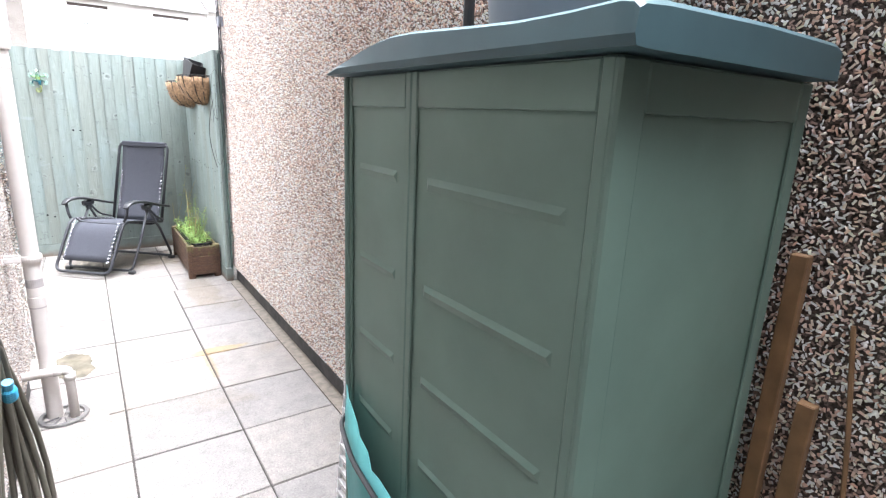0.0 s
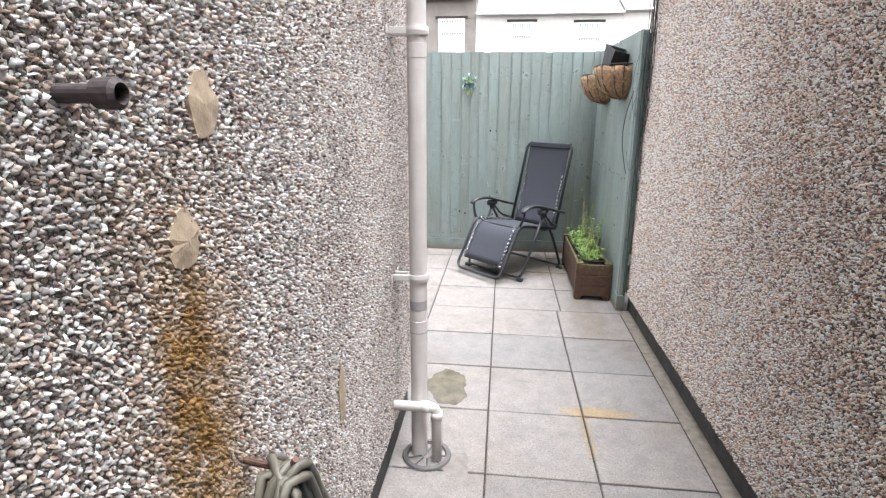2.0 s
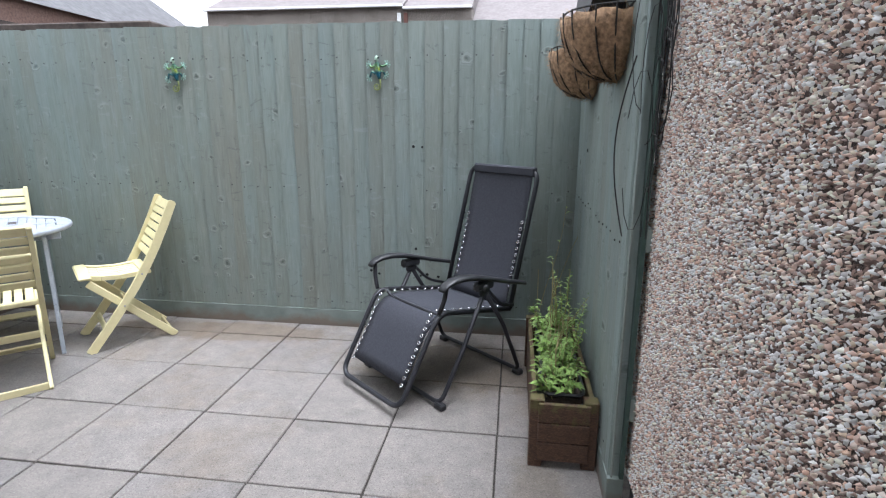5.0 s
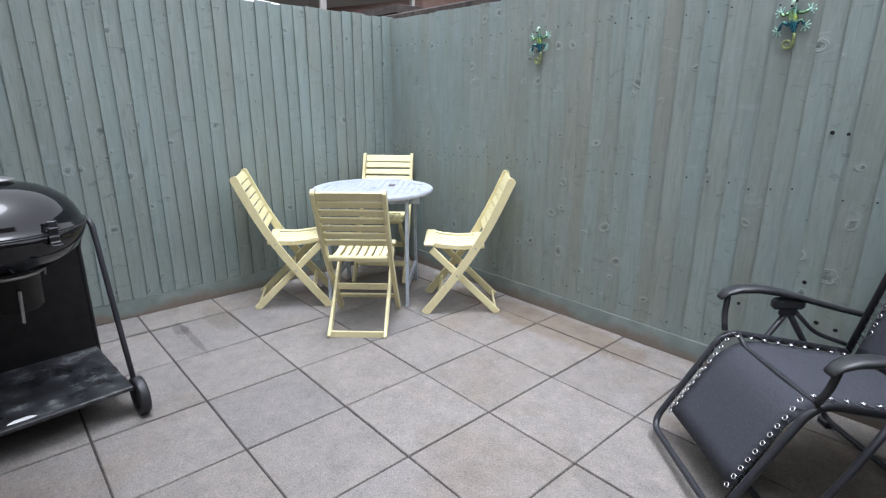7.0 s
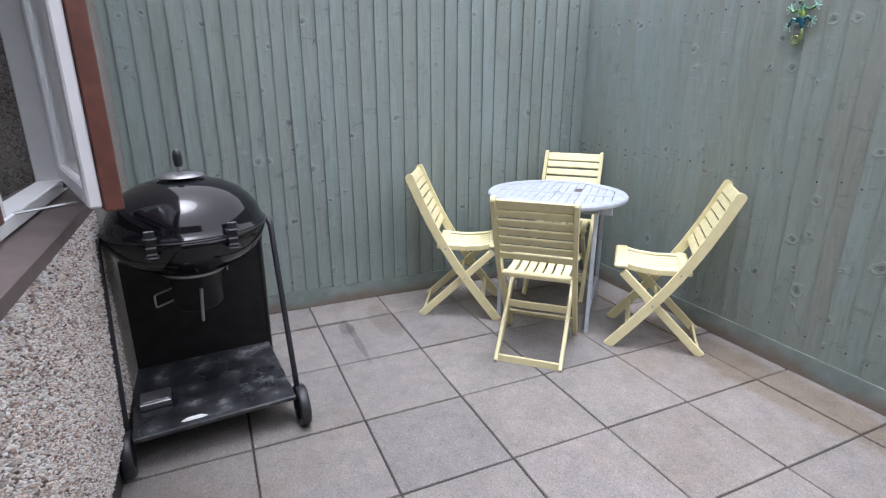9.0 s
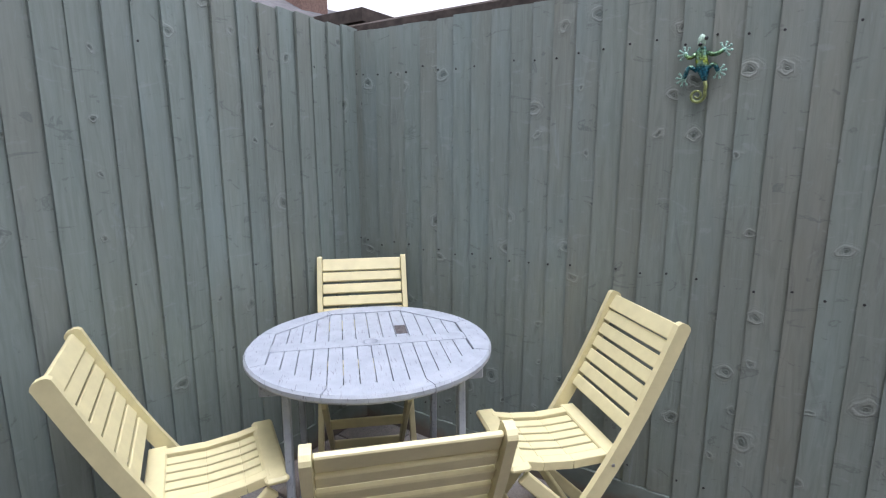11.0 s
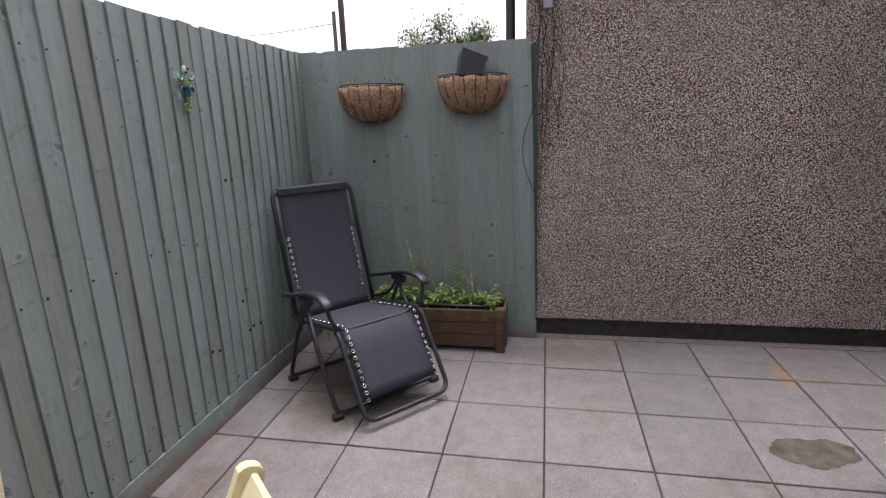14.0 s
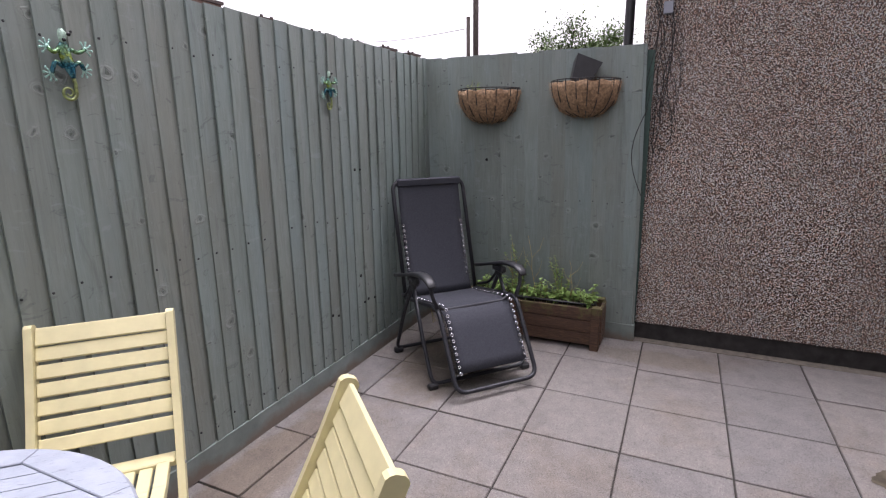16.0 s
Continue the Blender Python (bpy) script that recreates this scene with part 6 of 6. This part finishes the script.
terrace_house(-12.0, -3.9, M_FARDASH, [(-5.58, -4.45, 3.2, 5.04, 24.0, 4.45, False)], 5.75, "two-storey pebbledashed terrace house with a slate roof")
terrace_house(-3.9, -1.26, M_FARDASH, [(-2.82, -1.72, 3.2, 4.90, 24.0, 4.35, True)], 5.65, "grey pebbledashed terrace house with white window and blind")
terrace_house(-1.26, 4.6, M_RENDERWHITE, [(0.12, 1.10, 3.2, 4.74, 24.0, 4.2, True), (2.80, 3.80, 3.2, 4.70, 24.0, 4.1, True)], 5.05, "white rendered terrace house with two blinded windows")
terrace_house(4.6, 16.0, M_RENDERWHITE, [], 5.15, "long white rendered terrace house with a slate roof")
terrace_house(16.0, 46.0, M_BRICKRED, [], 5.15, "far row of terrace houses with brick chimneys")
for i, (x, top) in enumerate(((17.9, 7.95), (22.6, 7.75), (27.1, 7.65), (31.6, 7.7), (36.0, 7.85), (40.3, 7.9))):
    stack = thing("chimney_stack", "weathered brick chimney stack on the terrace roof", "chimney", pose(x, 27.0, 5.9))
    one("stack", (-0.95, -0.4, 0), (0.95, 0.4, top - 6.15), M_BRICKRED, stack)
    one("corbel", (-1.05, -0.5, top - 6.149), (1.05, 0.5, top - 6.0), M_COPING, stack)
    for k in range(2):
        bm = bmesh.new()
        lathe(bm, [(0.09, 0), (0.10, 0.02), (0.08, 0.12), (0.09, 0.13)], 12, pose(-0.45 + 0.8 * k, 0, top - 5.9))
        part("chimney_pot", bm, M_COPING, stack)
drains = thing("far_downpipe", "dark brown downpipe on the far terrace wall", "pipe")
one("pipe", (-3.88, 23.85, 0), (-3.74, 23.97, 5.5), M_BROWNWOOD, drains)
drains = thing("far_downpipe", "white downpipe on the far terrace wall", "pipe")
one("pipe", (-4.14, 23.85, 0), (-4.0, 23.97, 5.5), M_WHITE, drains)

gz = thing("gazebo", "pale grey square gazebo canopy beyond the side fence", "gazebo")
M_CANVAS = plain("pale_canvas", srgb(150, 147, 143), 0.85, vary=0.05, scale=4)
GX, GY, GZ, GW = -9.4, 8.9, 3.26, 2.0
gm = pose(GX, GY, 0, 0, 0, 20)
for k in range(4):
    a0, a1 = math.radians(45 + 90 * k), math.radians(135 + 90 * k)
    r = GW
    p0, p1 = (r * math.cos(a0), r * math.sin(a0), GZ), (r * math.cos(a1), r * math.sin(a1), GZ)
    bm = bmesh.new()
    bm.faces.new([bm.verts.new(gm @ Vector(p)) for p in (p0, p1, (0, 0, GZ + 1.0))])
    part("canopy_panel", bm, M_CANVAS, gz)
    bm = bmesh.new()
    beam(bm, gm @ Vector((p0[0] * 0.97, p0[1] * 0.97, 0)), gm @ Vector((p0[0] * 0.97, p0[1] * 0.97, GZ)), 0.08, 0.08)
    part("post", bm, M_CANVAS, gz)

far = thing("neighbour_house", "neighbouring house with grey slate roof and brick chimney", "house")
one("wall", (-26, 17.5, 0), (-16.5, 32, 5.5), M_BRICKRED, far)
bm = bmesh.new()
v = [bm.verts.new(p) for p in ((-16.2, 16.6, 5.4), (-16.2, 32, 5.4), (-20.5, 32, 8.4), (-20.5, 16.6, 7.6), (-25, 32, 5.4), (-25, 16.6, 5.4))]
for f in ((0, 1, 2, 3), (3, 2, 4, 5), (0, 3, 5), (1, 4, 2)):
    bm.faces.new([v[i] for i in f])
part("roof", bm, plain("dark_slate", srgb(84, 84, 87), 0.8, vary=0.25, scale=6), far)
one("chimney", (-20.6, 20.4, 6.5), (-19.4, 21.9, 9.2), M_BRICKRED, far)

for x, y, r in ((14.0, 11.02, 0.06), (14.05, 10.78, 0.09)):
    pole = thing("utility_pole", "tall dark wooden utility pole beyond the fence", "pole", pose(x, y, 0))
    bm = bmesh.new()
    tube(bm, [(0, 0, 0), (0, 0, 4.9 if r < 0.08 else 8.5)], r, 10)
    part("shaft", bm, M_COPING, pole, smooth=True)
wire = thing("overhead_wire", "thin overhead wire strung from the utility pole", "cable")
bm = bmesh.new()
tube(bm, [(14.0 + 12 * t / 12, 11.1 + 16 * t / 12, 4.55 + 3.2 * t / 12 - 0.6 * math.sin(math.pi * t / 12)) for t in range(13)], 0.012, 4)
part("wire", bm, M_WIRE, wire)


def tree(m, label, seed, h, spread):
    root = thing("tree", label, "tree", m)
    rg = random.Random(seed)
    wood, leaves = bmesh.new(), bmesh.new()
    tube(wood, [(0, 0, 0), (0.1, 0, h * 0.3), (0, 0.1, h * 0.6), (0.05, 0, h * 0.85)], 0.12, 8, taper=0.3)
    ends = []
    for k in range(16):
        z0 = h * rg.uniform(0.4, 0.8)
        a, l = rg.uniform(0, 6.28), spread * rg.uniform(0.6, 1.0)
        p1 = Vector((l * 0.5 * math.cos(a), l * 0.5 * math.sin(a), z0 + h * 0.12))
        p2 = Vector((l * math.cos(a + 0.3), l * math.sin(a + 0.3), z0 + h * rg.uniform(0.1, 0.35)))
        tube(wood, [(0, 0, z0), p1, p2], 0.04, 5, taper=0.25)
        ends += [p1, p1.lerp(p2, 0.5), p2, p2]
    for e in ends:
        for _ in range(260):
            o = Vector((rg.gauss(0, 0.24), rg.gauss(0, 0.24), rg.gauss(0, 0.2)))
            leaf(leaves, e + o, (rg.uniform(-1, 1), rg.uniform(-1, 1), rg.uniform(-0.6, 0.6)), 0.11, 0.06, 0.2)
    part("trunk", wood, M_COPING, root)
    part("crown", leaves, M_TREELEAF, root)


tree(pose(14.6, 7.6, 0), "small leafy green tree beyond the end fence", 2, 3.85, 1.35)
shrub = thing("shrub", "pale green shrub tips showing above the back fence", "shrub", pose(-2.2, 12.0, 1.6))
rg = random.Random(8)
bm = bmesh.new()
for _ in range(220):
    leaf(bm, (rg.gauss(0, 0.3), rg.gauss(0, 0.2), rg.uniform(0.2, 0.95)), (rg.uniform(-1, 1), rg.uniform(-1, 1), rg.uniform(0, 1)), 0.09, 0.05)
part("leaves", bm, M_LEAF, shrub)
bm = bmesh.new()
for k in range(9):
    tube(bm, [(0, 0, -1.6), (rg.uniform(-0.3, 0.3), 0, 0.5), (rg.uniform(-0.5, 0.5), 0, 1.0)], 0.01, 5)
part("stems", bm, M_STEM, shrub)

# ---- puddle and stains on the paving ----
def puddle(cx, cy, rx, ry, seed, mat, name, label, rot=0.0):
    rg = random.Random(seed)
    root = thing(name, label, "puddle")
    bm = bmesh.new()
    ph = [rg.uniform(0, 6.28) for _ in range(4)]
    ring = []
    for i in range(90):
        a = 2 * math.pi * i / 90
        k = 1 + 0.12 * math.sin(2 * a + ph[0]) + 0.08 * math.sin(3 * a + ph[1]) + 0.05 * math.sin(5 * a + ph[2]) + 0.03 * math.sin(9 * a + ph[3]) + 0.05 * math.sin(7 * a + ph[0]) * math.sin(4 * a + ph[1]) + 0.02 * math.sin(19 * a + ph[2])
        x, y = rx * k * math.cos(a), ry * k * math.sin(a)
        ring.append(bm.verts.new((cx + x * math.cos(rot) - y * math.sin(rot), cy + x * math.sin(rot) + y * math.cos(rot), 0.0022)))
    bm.faces.new(ring)
    part("wet_patch", bm, mat, root)


M_WET = plain("wet_stained_concrete", srgb(92, 86, 75), 0.16, vary=0.35, scale=16)
puddle(-0.222, 3.325, 0.115, 0.165, 5, M_WET, "puddle", "shallow brown wet puddle on a paving slab")
puddle(-0.12, 2.70, 0.05, 0.09, 13, plain("damp_concrete", srgb(106, 100, 94), 0.6, vary=0.2), "damp_patch", "damp grey patch beside the drain gully")

# ---- spar chips standing out of the pebbledash ----
def chips(name, origin, along, normal, length, z0, z1, pitch, mat, parent, seed, holes=(), slim=1.0, size=1.0):
    """Four-sided stones with a ridge, scattered on a jittered grid over a stretch of wall."""
    rg = np.random.default_rng(seed)
    nu, nv = int(length / pitch), int((z1 - z0) / pitch)
    uu, vv = np.meshgrid(np.arange(nu), np.arange(nv))
    u = (uu.ravel() + rg.uniform(0, 1, nu * nv)) * pitch
    v = z0 + (vv.ravel() + rg.uniform(0, 1, nu * nv)) * pitch
    keep = np.ones(len(u), bool)
    for (a, b, c, d) in holes:
        keep &= ~((u > a) & (u < b) & (v > c) & (v < d))
    u, v = u[keep], v[keep]
    n = len(u)
    ang = rg.uniform(0, 2 * math.pi, n)
    a, b = pitch * rg.uniform(0.45, 0.95, n) * size, pitch * rg.uniform(0.24, 0.5, n) * slim * size
    h = pitch * rg.uniform(0.35, 1.25, n)
    pts = np.zeros((n, 6, 3))
    for k, (x, y, z) in enumerate(((-1, -1, 0), (1, -0.8, 0), (0.9, 1, 0), (-0.8, 0.9, 0), (-0.45, 0.1, 1), (0.4, -0.1, 1))):
        j = rg.uniform(0.8, 1.2, n)
        lx, ly = x * a * j, y * b * j
        tilt = rg.uniform(0.6, 1.2, n)
        pu, pv = u + lx * np.cos(ang) - ly * np.sin(ang), v + lx * np.sin(ang) + ly * np.cos(ang)
        out = np.where(z > 0, h * tilt, -0.001)
        pts[:, k, 0] = origin[0] + along[0] * pu + normal[0] * out
        pts[:, k, 1] = origin[1] + along[1] * pu + normal[1] * out
        pts[:, k, 2] = pv
    flip = along[0] * normal[1] - along[1] * normal[0] > 0
    faces = [(0, 1, 5, 4), (1, 2, 5), (2, 3, 4, 5), (3, 0, 4)]
    if flip:
        faces = [f[::-1] for f in faces]
    loop = np.concatenate([np.array(f) for f in faces])
    counts = np.array([len(f) for f in faces])
    me = bpy.data.meshes.new(name)
    me.vertices.add(n * 6)
    me.vertices.foreach_set("co", pts.ravel())
    me.loops.add(n * len(loop))
    me.loops.foreach_set("vertex_index", (loop[None, :] + 6 * np.arange(n)[:, None]).ravel())
    me.polygons.add(n * 4)
    starts = np.concatenate([[0], np.cumsum(counts)[:-1]])
    me.polygons.foreach_set("loop_start", (starts[None, :] + len(loop) * np.arange(n)[:, None]).ravel())
    me.polygons.foreach_set("loop_total", np.tile(counts, n))
    me.update(calc_edges=True)
    me.materials.append(mat)
    ob = new(name, me)
    ob.parent = parent
    return tagged(ob, kind="stuff")


chips("stone_chips", (X_LEFT, 0.0), (0, 1), (1, 0), Y_REAR + 0.02, 0.155, 2.35, 0.0063, M_CHIPS_LEFT, house, 1)
chips("stone_chips", (-0.36, Y_REAR + 0.02), (-1, 0), (0, 1), 0.51, 0.155, 2.3, 0.0066, M_CHIPS_REAR, rear, 2)
chips("stone_chips", (WX1, Y_REAR + 0.02), (-1, 0), (0, 1), 1.3, 0.155, 0.94, 0.0068, M_CHIPS_REAR, rear, 3)
chips("stone_chips", (X_RIGHT + 0.015, 0.0), (0, 1), (-1, 0), 4.62, 0.122, 2.75, 0.0075, M_CHIPS_RIGHT, wall_right, 4, (), 0.95, 0.95)

# ---- paving slabs ----
def slab_row():
    shared = {}
    rng = random.Random(5)
    xs = [-3.31, -2.83, -2.335, -1.835, -1.374, -0.912, -0.457, 0.002, 0.460, 0.922]
    ys = [ROW0 + PITCH * j for j in range(-13, 1)] + [3.124, 3.574, 4.027, 4.484, 4.939, 5.398, 5.862, 6.33]
    for x_a, x_b in zip(xs, xs[1:]):
        for y_a, y_b in zip(ys, ys[1:]):
            x0, x1, y0, y1 = x_a, x_b, y_a, y_b
            if x0 > 0.4 and y0 > 4.4:
                x0 += 0.03
            elif 0.4 < x1 < 0.5 and y0 > 4.4:
                x1 += 0.03
            x0, x1 = max(x0, X_SIDE + 0.01), min(x1, 0.914 if y0 < 4.4 else 0.93)
            y1 = min(y1, Y_BACK - 0.006)
            if y1 <= Y_REAR + 0.05:
                x0 = max(x0, X_LEFT - 0.02)
            elif y0 < Y_REAR and x1 <= X_LEFT + 0.02:
                y0 = Y_REAR - 0.005
            if x1 - x0 < 0.06 or y1 - y0 < 0.06:
                continue
            g = 0.004
            w, d = round(x1 - x0 - 2 * g, 3), round(y1 - y0 - 2 * g, 3)
            key = (w, d)
            if key not in shared:
                bm = bmesh.new()
                box(bm, (-w / 2, -d / 2, -0.04), (w / 2, d / 2, 0.0), 0.003)
                shared[key] = mesh_of(bm, "slab", M_SLAB)
            ob = new("slab", shared[key])
            ob.parent = floor
            ob.location = ((x0 + x1) / 2, (y0 + y1) / 2, rng.uniform(-0.002, 0.0015))
            ob.rotation_euler = (rng.uniform(-0.003, 0.003), rng.uniform(-0.003, 0.003), rng.uniform(-0.004, 0.004))


slab_row()
